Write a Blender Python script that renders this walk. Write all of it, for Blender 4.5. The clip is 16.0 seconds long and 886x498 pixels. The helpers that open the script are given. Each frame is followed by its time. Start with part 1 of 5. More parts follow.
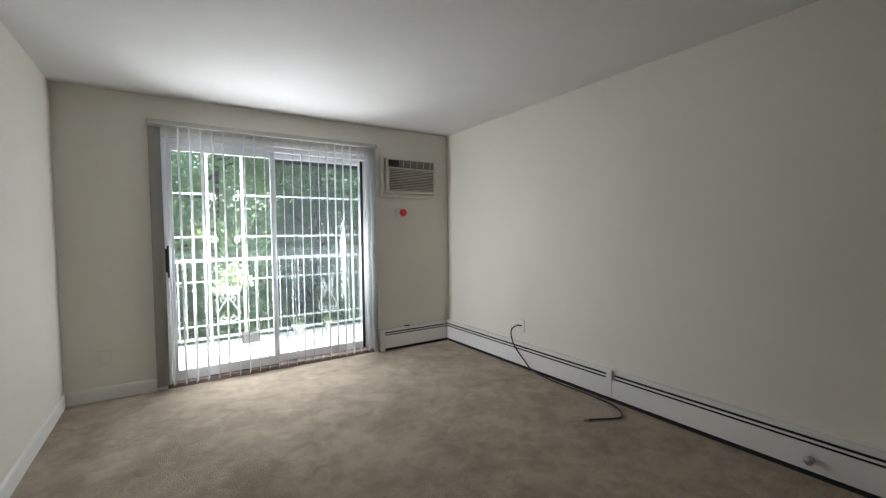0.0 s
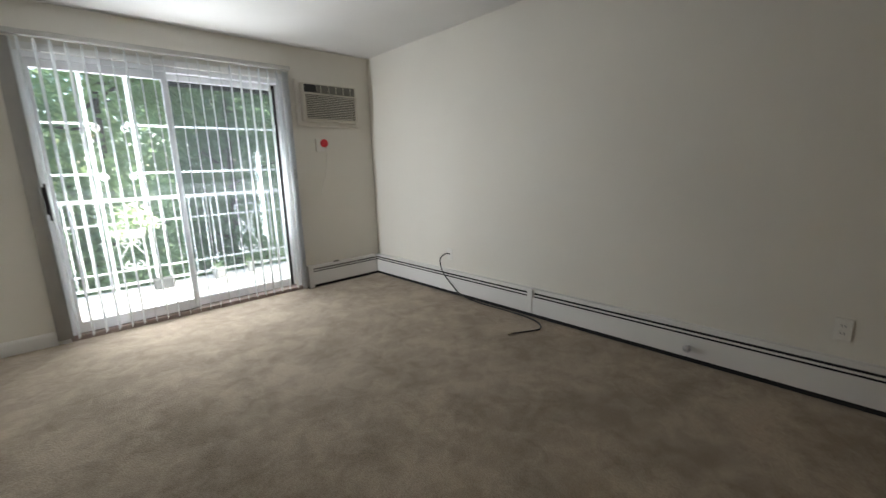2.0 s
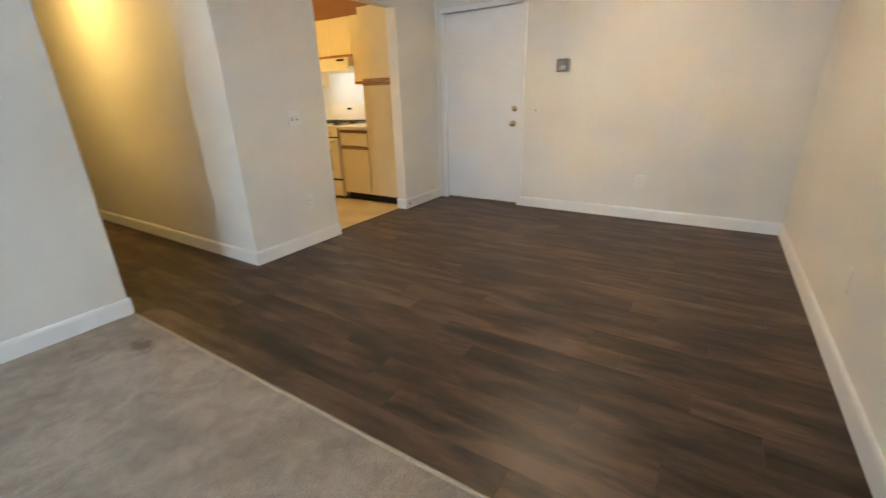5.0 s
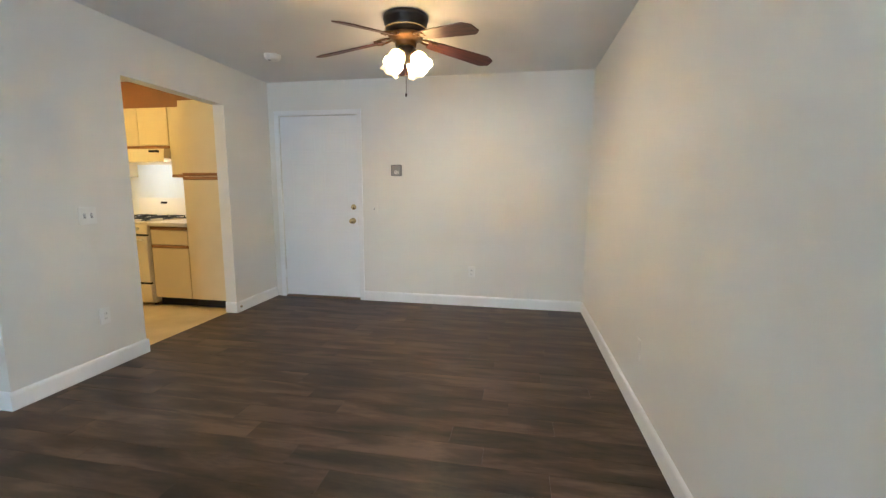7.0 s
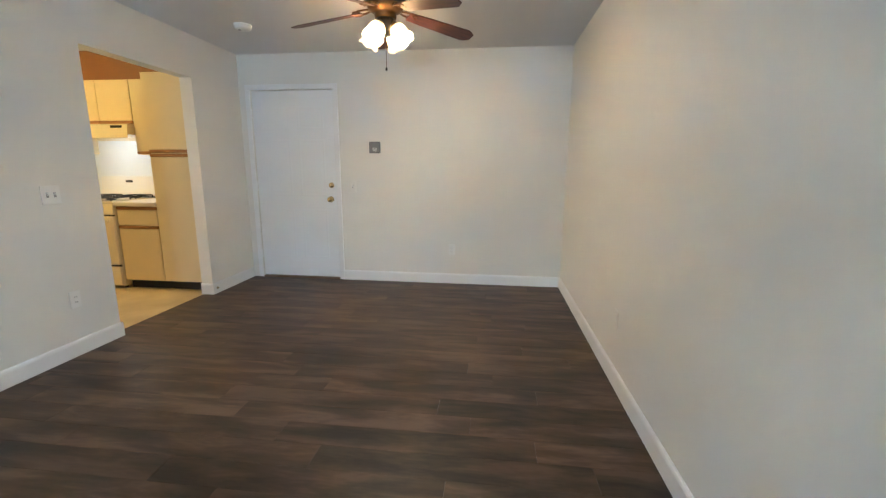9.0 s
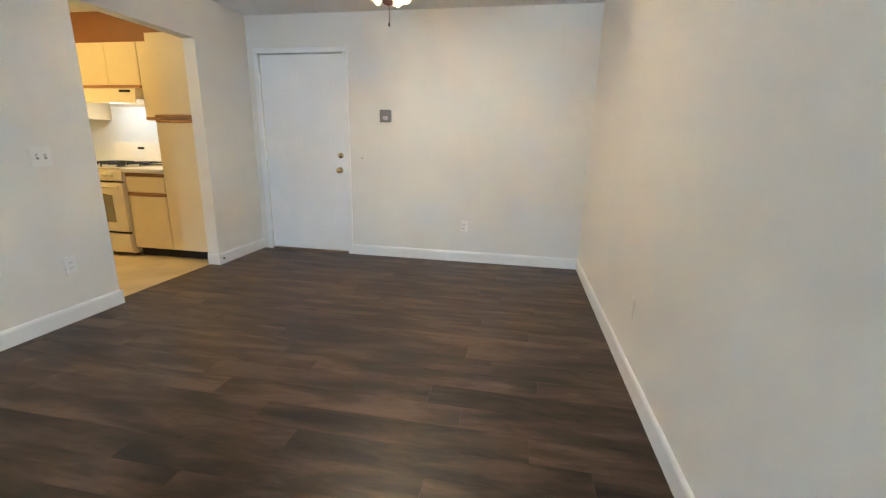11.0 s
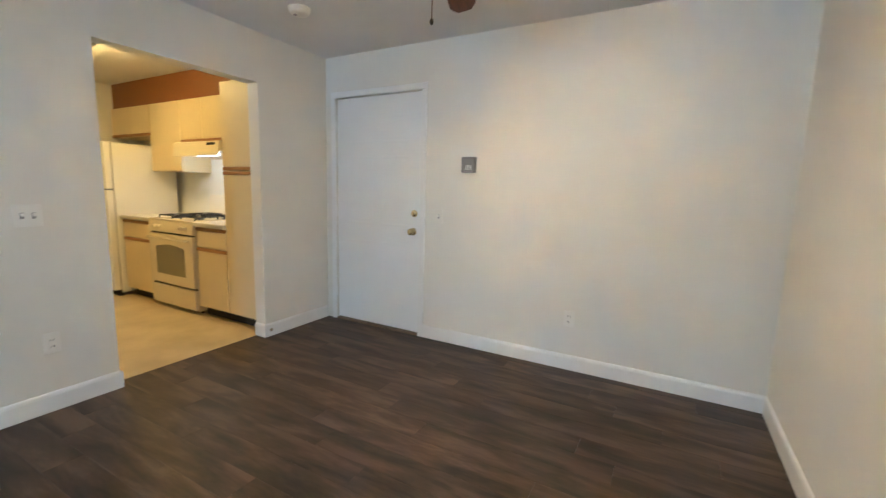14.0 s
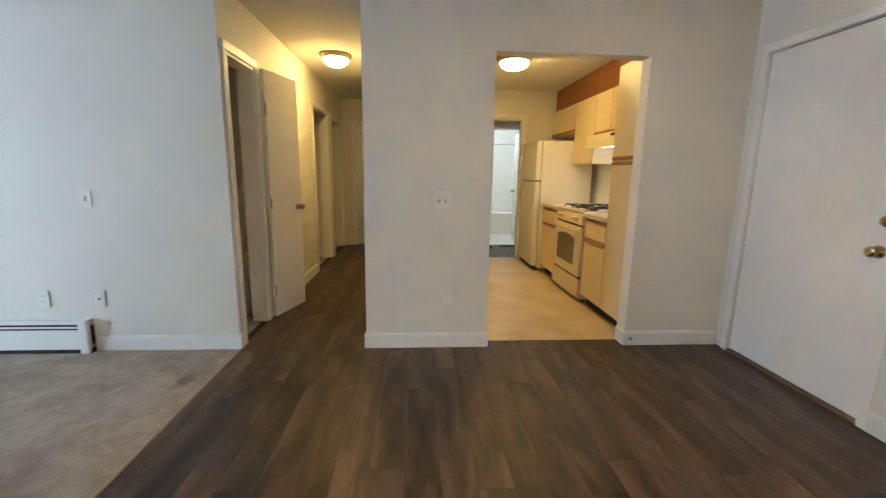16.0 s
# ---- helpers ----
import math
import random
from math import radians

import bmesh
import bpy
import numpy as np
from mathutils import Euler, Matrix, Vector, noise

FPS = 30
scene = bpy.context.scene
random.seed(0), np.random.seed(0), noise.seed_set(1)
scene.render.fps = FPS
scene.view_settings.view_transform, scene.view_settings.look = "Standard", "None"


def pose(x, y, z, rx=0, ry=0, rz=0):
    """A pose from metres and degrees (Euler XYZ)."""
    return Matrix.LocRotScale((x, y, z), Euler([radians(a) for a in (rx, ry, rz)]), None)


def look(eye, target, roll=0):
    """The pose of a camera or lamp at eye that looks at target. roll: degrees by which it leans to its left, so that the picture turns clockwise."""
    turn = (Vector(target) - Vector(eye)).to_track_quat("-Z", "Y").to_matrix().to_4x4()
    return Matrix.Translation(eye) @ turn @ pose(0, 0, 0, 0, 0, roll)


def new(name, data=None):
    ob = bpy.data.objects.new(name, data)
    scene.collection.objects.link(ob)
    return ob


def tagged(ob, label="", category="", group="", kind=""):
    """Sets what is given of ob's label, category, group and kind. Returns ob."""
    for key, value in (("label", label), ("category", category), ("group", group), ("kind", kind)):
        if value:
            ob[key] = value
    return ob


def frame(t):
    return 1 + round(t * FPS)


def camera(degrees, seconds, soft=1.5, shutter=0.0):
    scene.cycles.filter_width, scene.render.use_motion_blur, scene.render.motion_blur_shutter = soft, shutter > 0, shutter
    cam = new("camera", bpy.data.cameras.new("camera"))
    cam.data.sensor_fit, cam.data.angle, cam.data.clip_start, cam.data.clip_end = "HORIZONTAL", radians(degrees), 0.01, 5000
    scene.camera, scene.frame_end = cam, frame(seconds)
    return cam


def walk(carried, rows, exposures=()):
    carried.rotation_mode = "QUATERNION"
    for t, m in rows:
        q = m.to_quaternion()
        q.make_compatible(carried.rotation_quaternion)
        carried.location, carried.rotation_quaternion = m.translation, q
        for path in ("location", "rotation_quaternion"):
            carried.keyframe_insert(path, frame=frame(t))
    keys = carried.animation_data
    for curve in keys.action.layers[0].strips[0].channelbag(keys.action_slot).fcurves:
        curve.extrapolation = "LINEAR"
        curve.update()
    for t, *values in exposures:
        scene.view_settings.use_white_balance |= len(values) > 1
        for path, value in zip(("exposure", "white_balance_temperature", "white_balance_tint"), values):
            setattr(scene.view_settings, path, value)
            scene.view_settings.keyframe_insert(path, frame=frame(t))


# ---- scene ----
cam = camera(93.9, 16.0, soft=1.25, shutter=0.35)
PATH = [
    (0, (0.306, 0.639, 1.287), (1.398, 2.313, 1.21), -0.7),
    (0.5, (0.318, 0.635, 1.28), (1.418, 2.3, 1.153), -0.8),
    (1, (0.328, 0.626, 1.267), (1.461, 2.264, 1.076), -1.0),
    (1.5, (0.316, 0.622, 1.253), (1.523, 2.193, 0.983), -1.4),
    (2, (0.31, 0.629, 1.242), (1.641, 2.07, 0.851), -1.8),
    (2.5, (0.286, 0.689, 1.266), (1.833, 1.823, 0.699), -1.9),
    (3, (0.266, 0.675, 1.289), (2.054, 1.231, 0.585), -1.9),
    (3.5, (0.268, 0.659, 1.33), (2.09, 0.4915, 0.526), -0.9),
    (4, (0.194, 0.599, 1.259), (1.855, -0.196, 0.479), -1.1),
    (4.5, (0.19, 0.452, 1.262), (1.546, -0.806, 0.508), -1.6),
    (5, (0.197, 0.296, 1.222), (1.217, -1.278, 0.528), -1.7),
    (5.2, (0.195, 0.270, 1.222), (1.094, -1.385, 0.549), -1.5),
    (7.3, (0.294, 0.279, 1.277), (0.621, -1.68, 1.049), 0.3),
    (7.5, (0.303, 0.284, 1.278), (0.619, -1.68, 1.072), 0.2),
    (8, (0.301, 0.282, 1.283), (0.594, -1.684, 1.062), 0.3),
    (8.5, (0.306, 0.283, 1.272), (0.566, -1.677, 0.972), 0.2),
    (9, (0.327, 0.299, 1.264), (0.556, -1.65, 0.879), 0.3),
    (9.2, (0.327, 0.306, 1.265), (0.554, -1.636, 0.845), 0.2),
    (11.3, (0.199, 0.011, 1.206), (0.572, -1.892, 0.716), 0.7),
    (11.5, (0.209, -0.041, 1.21), (0.609, -1.951, 0.772), 0.1),
    (12, (0.261, -0.247, 1.218), (0.613, -2.199, 0.962), -0.3),
    (12.5, (0.267, -0.453, 1.237), (0.561, -2.429, 1.141), -0.7),
    (13, (0.172, -0.676, 1.274), (0.688, -2.607, 1.345), 0.1),
    (13.5, (0.145, -0.87, 1.281), (0.871, -2.73, 1.163), -0.4),
    (14, (0.182, -1.169, 1.273), (1.129, -2.908, 0.992), 1.6),
    (14.5, (0.137, -1.424, 1.289), (1.565, -2.783, 0.951), 1.5),
    (15, (0.139, -1.592, 1.281), (1.948, -2.368, 0.93), 1.6),
    (15.5, (0.22, -1.711, 1.281), (2.149, -2.122, 0.949), 1.5),
    (16, (0.202, -1.835, 1.273), (2.165, -1.963, 0.909), 0.9),
]
EXPOSURE = [(0.0, 2.2, 7200, 17), (2.0, 2.3, 7300, 17), (2.5, 2.5, 7650, 17), (3.0, 3.15, 8200, 20), (3.5, 3.75, 8100, 19), (4.0, 4.1, 6950, 16), (4.5, 4.32, 6250, 14), (5.0, 4.52, 5700, 11), (7.5, 4.55, 5150, 8), (9.0, 4.53, 5140, 8), (11.5, 4.68, 5140, 8), (13.0, 4.38, 5140, 8), (14.5, 4.56, 5120, 8), (16.0, 4.36, 5500, 11)]
walk_rows = [(t, look(e, g, r)) for t, e, g, r in PATH]
walk(cam, walk_rows, EXPOSURE)

# ---------------------------------------------------------------- plan
W, E, S, N, C = -0.422, 3.09, -4.15, 4.80, 2.44     # west, east, south, north faces; ceiling
T = 0.12                                            # wall thickness
HN, HS, HE = -0.575, -1.473, 7.47                   # hall: north, south, end faces
KE, KN = 6.35, -1.593                               # kitchen: end wall, north wall
KO0, KO1, KOZ = -3.415, -2.355, 2.065               # kitchen opening
CARPET = -0.573                                     # carpet edge
GROUND = -3.0

# ---------------------------------------------------------------- world and lights
world = bpy.data.worlds.new("sky")
scene.world = world
world.use_nodes = True
wt = world.node_tree
sky = wt.nodes.new("ShaderNodeTexSky")
sky.sky_type, sky.sun_disc = "NISHITA", False
sky.sun_elevation, sky.sun_rotation = radians(46), radians(95.5)
wt.links.new(sky.outputs[0], wt.nodes["Background"].inputs[0])
wt.nodes["Background"].inputs[1].default_value = 0.15

sun = new("sun", bpy.data.lights.new("sun", "SUN"))
sun.data.energy, sun.data.angle, sun.data.color = 2.5, radians(0.6), (1.0, 0.95, 0.86)
sun.matrix_world = look((0, 0, 0), (-0.69, 0.066, -0.72))

WARM = (1.0, 0.64, 0.26)
FAN_GLOW, BULB_GLOW, DOME_GLOW = 0.05, 40.0, 4.7
DAY = (0.76, 0.89, 1.0)


def daylight_fill(name, place, turn, width, height, watts):
    """An added, unseen area lamp standing in for light from the balcony door."""
    l = new(name, bpy.data.lights.new(name, "AREA"))
    l.data.shape, l.data.size, l.data.size_y = "RECTANGLE", width, height
    l.data.energy, l.data.color = watts, DAY
    l.matrix_world = pose(*place, *turn)


# East and west fills stand before the blinds, up and down over the balcony.
daylight_fill("daylight_fill_east", (0.38, 4.56, 1.0), (90, 0, -90), 0.12, 0.9, 6.0)
daylight_fill("daylight_fill_west", (1.95, 4.58, 1.0), (90, 0, 65), 0.12, 0.9, 3.2)
daylight_fill("daylight_fill_up", (1.17, 5.72, 1.00), (180, 0, 0), 1.75, 1.3, 28.0)
daylight_fill("daylight_fill_down", (1.17, 5.42, 1.16), (0, 0, 0), 1.75, 1.1, 20.0)


# ---------------------------------------------------------------- materials
def mat(name, col, rough=0.6, metal=0.0, var=0.0, scale=8.0, bump=0.0, bscale=200.0, col2=None, spec=None, sheen=0.0):
    m = bpy.data.materials.new(name)
    m.use_nodes = True
    nt = m.node_tree
    b = nt.nodes["Principled BSDF"]
    b.inputs["Base Color"].default_value = (*col, 1)
    b.inputs["Roughness"].default_value, b.inputs["Metallic"].default_value = rough, metal
    if spec is not None:
        b.inputs["Specular IOR Level"].default_value = spec
    if sheen:
        b.inputs["Sheen Weight"].default_value = sheen
    tc = nt.nodes.new("ShaderNodeTexCoord")
    if var or col2:
        no = nt.nodes.new("ShaderNodeTexNoise")
        no.inputs["Scale"].default_value, no.inputs["Detail"].default_value = scale, 6
        nt.links.new(tc.outputs["Object"], no.inputs["Vector"])
        ramp = nt.nodes.new("ShaderNodeValToRGB")
        c2 = col2 or tuple(c * (1 - var) for c in col)
        ramp.color_ramp.elements[0].position, ramp.color_ramp.elements[1].position = 0.3, 0.7
        ramp.color_ramp.elements[0].color, ramp.color_ramp.elements[1].color = (*c2, 1), (*col, 1)
        nt.links.new(no.outputs[0], ramp.inputs[0])
        nt.links.new(ramp.outputs[0], b.inputs["Base Color"])
        rr = nt.nodes.new("ShaderNodeMapRange")
        rr.inputs["To Min"].default_value, rr.inputs["To Max"].default_value = max(0, rough - 0.08), min(1, rough + 0.08)
        nt.links.new(no.outputs[0], rr.inputs["Value"])
        nt.links.new(rr.outputs[0], b.inputs["Roughness"])
    if bump:
        n2 = nt.nodes.new("ShaderNodeTexNoise")
        n2.inputs["Scale"].default_value, n2.inputs["Detail"].default_value = bscale, 4
        nt.links.new(tc.outputs["Object"], n2.inputs["Vector"])
        bp = nt.nodes.new("ShaderNodeBump")
        bp.inputs["Strength"].default_value, bp.inputs["Distance"].default_value = bump, 0.004
        nt.links.new(n2.outputs[0], bp.inputs["Height"])
        nt.links.new(bp.outputs[0], b.inputs["Normal"])
    return m


def glow(name, col, strength):
    m = mat(name, (0.9, 0.85, 0.75), 0.3)
    b = m.node_tree.nodes["Principled BSDF"]
    b.inputs["Emission Color"].default_value = (*col, 1)
    b.inputs["Emission Strength"].default_value = strength
    return m


def carpet_mat():
    m = mat("carpet", (0.30, 0.25, 0.205), 1.0, spec=0.1, sheen=0.15)
    nt = m.node_tree
    b = nt.nodes["Principled BSDF"]
    tc = nt.nodes.new("ShaderNodeTexCoord")

    def noise_at(scale, detail, warp=0.0):
        n = nt.nodes.new("ShaderNodeTexNoise")
        n.inputs["Scale"].default_value, n.inputs["Detail"].default_value, n.inputs["Distortion"].default_value = scale, detail, warp
        nt.links.new(tc.outputs["Object"], n.inputs["Vector"])
        return n
    big, mid, fine = noise_at(2.6, 3, 0.6), noise_at(9, 6, 0.9), noise_at(170, 4)
    r1 = nt.nodes.new("ShaderNodeValToRGB")
    r1.color_ramp.elements[0].position, r1.color_ramp.elements[1].position = 0.38, 0.60
    r1.color_ramp.elements[0].color, r1.color_ramp.elements[1].color = (0.34, 0.273, 0.207, 1), (0.51, 0.42, 0.33, 1)
    add = nt.nodes.new("ShaderNodeMath")
    add.operation = "MULTIPLY_ADD"
    add.inputs[1].default_value = 0.45
    nt.links.new(mid.outputs[0], add.inputs[0])
    m2 = nt.nodes.new("ShaderNodeMath")
    m2.operation = "MULTIPLY"
    m2.inputs[1].default_value = 0.55
    nt.links.new(big.outputs[0], m2.inputs[0])
    nt.links.new(m2.outputs[0], add.inputs[2])
    nt.links.new(add.outputs[0], r1.inputs[0])
    mix = nt.nodes.new("ShaderNodeMix")
    mix.data_type, mix.blend_type = "RGBA", "MULTIPLY"
    mix.inputs["Factor"].default_value = 0.75
    r2 = nt.nodes.new("ShaderNodeValToRGB")
    r2.color_ramp.elements[0].position, r2.color_ramp.elements[1].position = 0.33, 0.6
    r2.color_ramp.elements[0].color = (0.62, 0.59, 0.57, 1)
    nt.links.new(fine.outputs[0], r2.inputs[0])
    nt.links.new(r1.outputs[0], mix.inputs[6])
    nt.links.new(r2.outputs[0], mix.inputs[7])
    spot = nt.nodes.new("ShaderNodeVectorMath")
    spot.operation = "SUBTRACT"
    spot.inputs[1].default_value = (2.62, -0.43, 0.005)
    nt.links.new(tc.outputs["Object"], spot.inputs[0])
    wide = nt.nodes.new("ShaderNodeVectorMath")
    wide.operation = "MULTIPLY"
    wide.inputs[1].default_value = (9.0, 15.0, 0.0)
    nt.links.new(spot.outputs[0], wide.inputs[0])
    far = nt.nodes.new("ShaderNodeVectorMath")
    far.operation = "LENGTH"
    nt.links.new(wide.outputs[0], far.inputs[0])
    rough_edge = nt.nodes.new("ShaderNodeMath")
    rough_edge.operation = "MULTIPLY_ADD"
    rough_edge.inputs[1].default_value = 1.2
    nt.links.new(noise_at(22, 3).outputs[0], rough_edge.inputs[0])
    nt.links.new(far.outputs["Value"], rough_edge.inputs[2])
    sr = nt.nodes.new("ShaderNodeValToRGB")
    sr.color_ramp.elements[0].position, sr.color_ramp.elements[1].position = 0.6, 1.0
    sr.color_ramp.elements[0].color, sr.color_ramp.elements[1].color = (0.5, 0.46, 0.42, 1), (1, 1, 1, 1)
    half = nt.nodes.new("ShaderNodeMath")
    half.operation = "MULTIPLY"
    half.inputs[1].default_value = 0.62
    nt.links.new(rough_edge.outputs[0], half.inputs[0])
    nt.links.new(half.outputs[0], sr.inputs[0])
    mix2 = nt.nodes.new("ShaderNodeMix")
    mix2.data_type, mix2.blend_type = "RGBA", "MULTIPLY"
    mix2.inputs["Factor"].default_value = 1.0
    nt.links.new(mix.outputs[2], mix2.inputs[6])
    nt.links.new(sr.outputs[0], mix2.inputs[7])
    nt.links.new(mix2.outputs[2], b.inputs["Base Color"])
    bp = nt.nodes.new("ShaderNodeBump")
    bp.inputs["Strength"].default_value, bp.inputs["Distance"].default_value = 0.8, 0.012
    nt.links.new(fine.outputs[0], bp.inputs["Height"])
    nt.links.new(bp.outputs[0], b.inputs["Normal"])
    return m


def plank_mat():
    m = mat("vinyl_plank", (0.1, 0.07, 0.05), 0.42, spec=0.35)
    nt = m.node_tree
    b = nt.nodes["Principled BSDF"]
    tc, info = nt.nodes.new("ShaderNodeTexCoord"), nt.nodes.new("ShaderNodeObjectInfo")
    off = nt.nodes.new("ShaderNodeVectorMath")
    off.operation = "MULTIPLY_ADD"
    off.inputs[1].default_value = (1.15, 5.2, 5.2)
    comb = nt.nodes.new("ShaderNodeCombineXYZ")
    mul = nt.nodes.new("ShaderNodeMath")
    mul.operation = "MULTIPLY"
    mul.inputs[1].default_value = 57.0
    nt.links.new(info.outputs["Random"], mul.inputs[0])
    for i in range(3):
        nt.links.new(mul.outputs[0], comb.inputs[i])
    nt.links.new(tc.outputs["Object"], off.inputs[0])
    nt.links.new(comb.outputs[0], off.inputs[2])
    n1 = nt.nodes.new("ShaderNodeTexNoise")
    n1.inputs["Scale"].default_value, n1.inputs["Detail"].default_value, n1.inputs["Distortion"].default_value = 1.9, 3.0, 0.45
    nt.links.new(off.outputs[0], n1.inputs["Vector"])
    n2 = nt.nodes.new("ShaderNodeTexNoise")
    n2.inputs["Scale"].default_value, n2.inputs["Detail"].default_value = 14.0, 5
    nt.links.new(off.outputs[0], n2.inputs["Vector"])
    mixn = nt.nodes.new("ShaderNodeMath")
    mixn.operation = "MULTIPLY_ADD"
    mixn.inputs[1].default_value = 0.20
    nt.links.new(n2.outputs[0], mixn.inputs[0])
    sc = nt.nodes.new("ShaderNodeMath")
    sc.operation = "MULTIPLY"
    sc.inputs[1].default_value = 0.80
    nt.links.new(n1.outputs[0], sc.inputs[0])
    nt.links.new(sc.outputs[0], mixn.inputs[2])
    ramp = nt.nodes.new("ShaderNodeValToRGB")
    e = ramp.color_ramp.elements
    e[0].position, e[0].color = 0.36, (0.024, 0.0145, 0.0088, 1)
    e[1].position, e[1].color = 0.63, (0.118, 0.072, 0.0435, 1)
    k = ramp.color_ramp.elements.new(0.5)
    k.color = (0.061, 0.0365, 0.0216, 1)
    nt.links.new(mixn.outputs[0], ramp.inputs[0])
    tone = nt.nodes.new("ShaderNodeMapRange")
    tone.inputs["To Min"].default_value, tone.inputs["To Max"].default_value = 0.74, 1.18
    nt.links.new(info.outputs["Random"], tone.inputs["Value"])
    vm = nt.nodes.new("ShaderNodeVectorMath")
    vm.operation = "SCALE"
    nt.links.new(ramp.outputs[0], vm.inputs[0])
    nt.links.new(tone.outputs[0], vm.inputs["Scale"])
    nt.links.new(vm.outputs[0], b.inputs["Base Color"])
    rr = nt.nodes.new("ShaderNodeMapRange")
    rr.inputs["To Min"].default_value, rr.inputs["To Max"].default_value = 0.36, 0.52
    nt.links.new(n2.outputs[0], rr.inputs["Value"])
    nt.links.new(rr.outputs[0], b.inputs["Roughness"])
    bp = nt.nodes.new("ShaderNodeBump")
    bp.inputs["Strength"].default_value, bp.inputs["Distance"].default_value = 0.25, 0.002
    nt.links.new(n2.outputs[0], bp.inputs["Height"])
    nt.links.new(bp.outputs[0], b.inputs["Normal"])
    return m


def wood_mat(name, dark, light, rough=0.45, stretch=(1, 12, 12)):
    m = mat(name, light, rough)
    nt = m.node_tree
    b = nt.nodes["Principled BSDF"]
    tc, mp = nt.nodes.new("ShaderNodeTexCoord"), nt.nodes.new("ShaderNodeMapping")
    mp.inputs["Scale"].default_value = stretch
    n1 = nt.nodes.new("ShaderNodeTexNoise")
    n1.inputs["Scale"].default_value, n1.inputs["Detail"].default_value, n1.inputs["Distortion"].default_value = 5, 6, 0.8
    nt.links.new(tc.outputs["Object"], mp.inputs[0])
    nt.links.new(mp.outputs[0], n1.inputs["Vector"])
    r = nt.nodes.new("ShaderNodeValToRGB")
    r.color_ramp.elements[0].position, r.color_ramp.elements[1].position = 0.35, 0.65
    r.color_ramp.elements[0].color, r.color_ramp.elements[1].color = (*dark, 1), (*light, 1)
    nt.links.new(n1.outputs[0], r.inputs[0])
    nt.links.new(r.outputs[0], b.inputs["Base Color"])
    return m


def glass_mat(name, col, tint=0.0):
    m = bpy.data.materials.new(name)
    m.use_nodes = True
    nt = m.node_tree
    nt.nodes.remove(nt.nodes["Principled BSDF"])
    tr, gl, fr, mx = (nt.nodes.new(k) for k in ("ShaderNodeBsdfTransparent", "ShaderNodeBsdfGlossy", "ShaderNodeFresnel", "ShaderNodeMixShader"))
    tr.inputs[0].default_value = (*col, 1)
    gl.inputs["Roughness"].default_value = 0.02
    fr.inputs[0].default_value = 1.45
    nt.links.new(fr.outputs[0], mx.inputs[0])
    nt.links.new(tr.outputs[0], mx.inputs[1])
    nt.links.new(gl.outputs[0], mx.inputs[2])
    # Pale translucent film mixed in to give the panes a glare haze.
    veil, film = nt.nodes.new("ShaderNodeBsdfTranslucent"), nt.nodes.new("ShaderNodeMixShader")
    veil.inputs[0].default_value = (0.9, 0.95, 1.0, 1)
    film.inputs[0].default_value = tint
    nt.links.new(mx.outputs[0], film.inputs[1])
    nt.links.new(veil.outputs[0], film.inputs[2])
    nt.links.new(film.outputs[0], nt.nodes["Material Output"].inputs[0])
    return m


M_WALL = mat("wall_paint", (0.74, 0.71, 0.645), 0.62, var=0.035, scale=1.3, bump=0.10, bscale=260)
M_CEIL = mat("ceiling_paint", (0.71, 0.70, 0.68), 0.9, var=0.05, scale=2.0, bump=0.30, bscale=120)
M_TRIM = mat("trim_paint", (0.80, 0.79, 0.77), 0.38, var=0.03, scale=5, bump=0.05, bscale=60)
M_DOOR = mat("door_paint", (0.80, 0.80, 0.795), 0.42, var=0.03, scale=3, bump=0.06, bscale=90)
M_HDOOR = mat("hall_door_paint", (0.77, 0.75, 0.70), 0.45, var=0.03, scale=3, bump=0.05, bscale=90)
M_CARPET = carpet_mat()
M_PLANK = plank_mat()
M_SUB = mat("subfloor", (0.02, 0.017, 0.015), 0.9)
M_VINYL = mat("sheet_vinyl", (0.64, 0.52, 0.30), 0.42, col2=(0.49, 0.38, 0.20), scale=3.5, bump=0.08, bscale=50)
M_HEAT = mat("heater_enamel", (0.78, 0.77, 0.75), 0.35, var=0.05, scale=4, bump=0.04, bscale=30)
M_DARK = mat("dark_gap", (0.012, 0.012, 0.012), 0.8)
M_PLATE = mat("plate_plastic", (0.77, 0.75, 0.70), 0.35, var=0.02, scale=20)
M_CORD = mat("black_rubber", (0.015, 0.014, 0.013), 0.5, var=0.2, scale=60)
M_FRAME = mat("window_vinyl", (0.84, 0.845, 0.86), 0.35, var=0.03, scale=6)
M_ALU = mat("aluminium", (0.55, 0.56, 0.58), 0.38, 0.85, var=0.08, scale=20)
M_SLAT = mat("blind_slat", (0.74, 0.76, 0.76), 0.5, var=0.03, scale=10)
M_GLASS = glass_mat("glass", (0.93, 0.96, 0.96), 0.012)
M_SCREEN = glass_mat("screen_pane", (0.72, 0.74, 0.76), 0.0)
M_AC = mat("ac_plastic", (0.62, 0.58, 0.50), 0.45, var=0.05, scale=10)
M_ACG = mat("ac_grille", (0.16, 0.15, 0.13), 0.5, var=0.1, scale=20)
M_RED = mat("red_plastic", (0.75, 0.03, 0.04), 0.35, var=0.1, scale=30)
M_BRASS = mat("brass", (0.66, 0.52, 0.28), 0.22, 1.0, var=0.1, scale=30)
M_NICKEL = mat("aged_brass", (0.42, 0.35, 0.24), 0.3, 1.0, var=0.1, scale=30)
M_GREY = mat("grey_plastic", (0.30, 0.29, 0.28), 0.5, var=0.1, scale=40)
M_BRONZE = mat("dark_bronze", (0.035, 0.028, 0.022), 0.35, 0.6, var=0.2, scale=20)
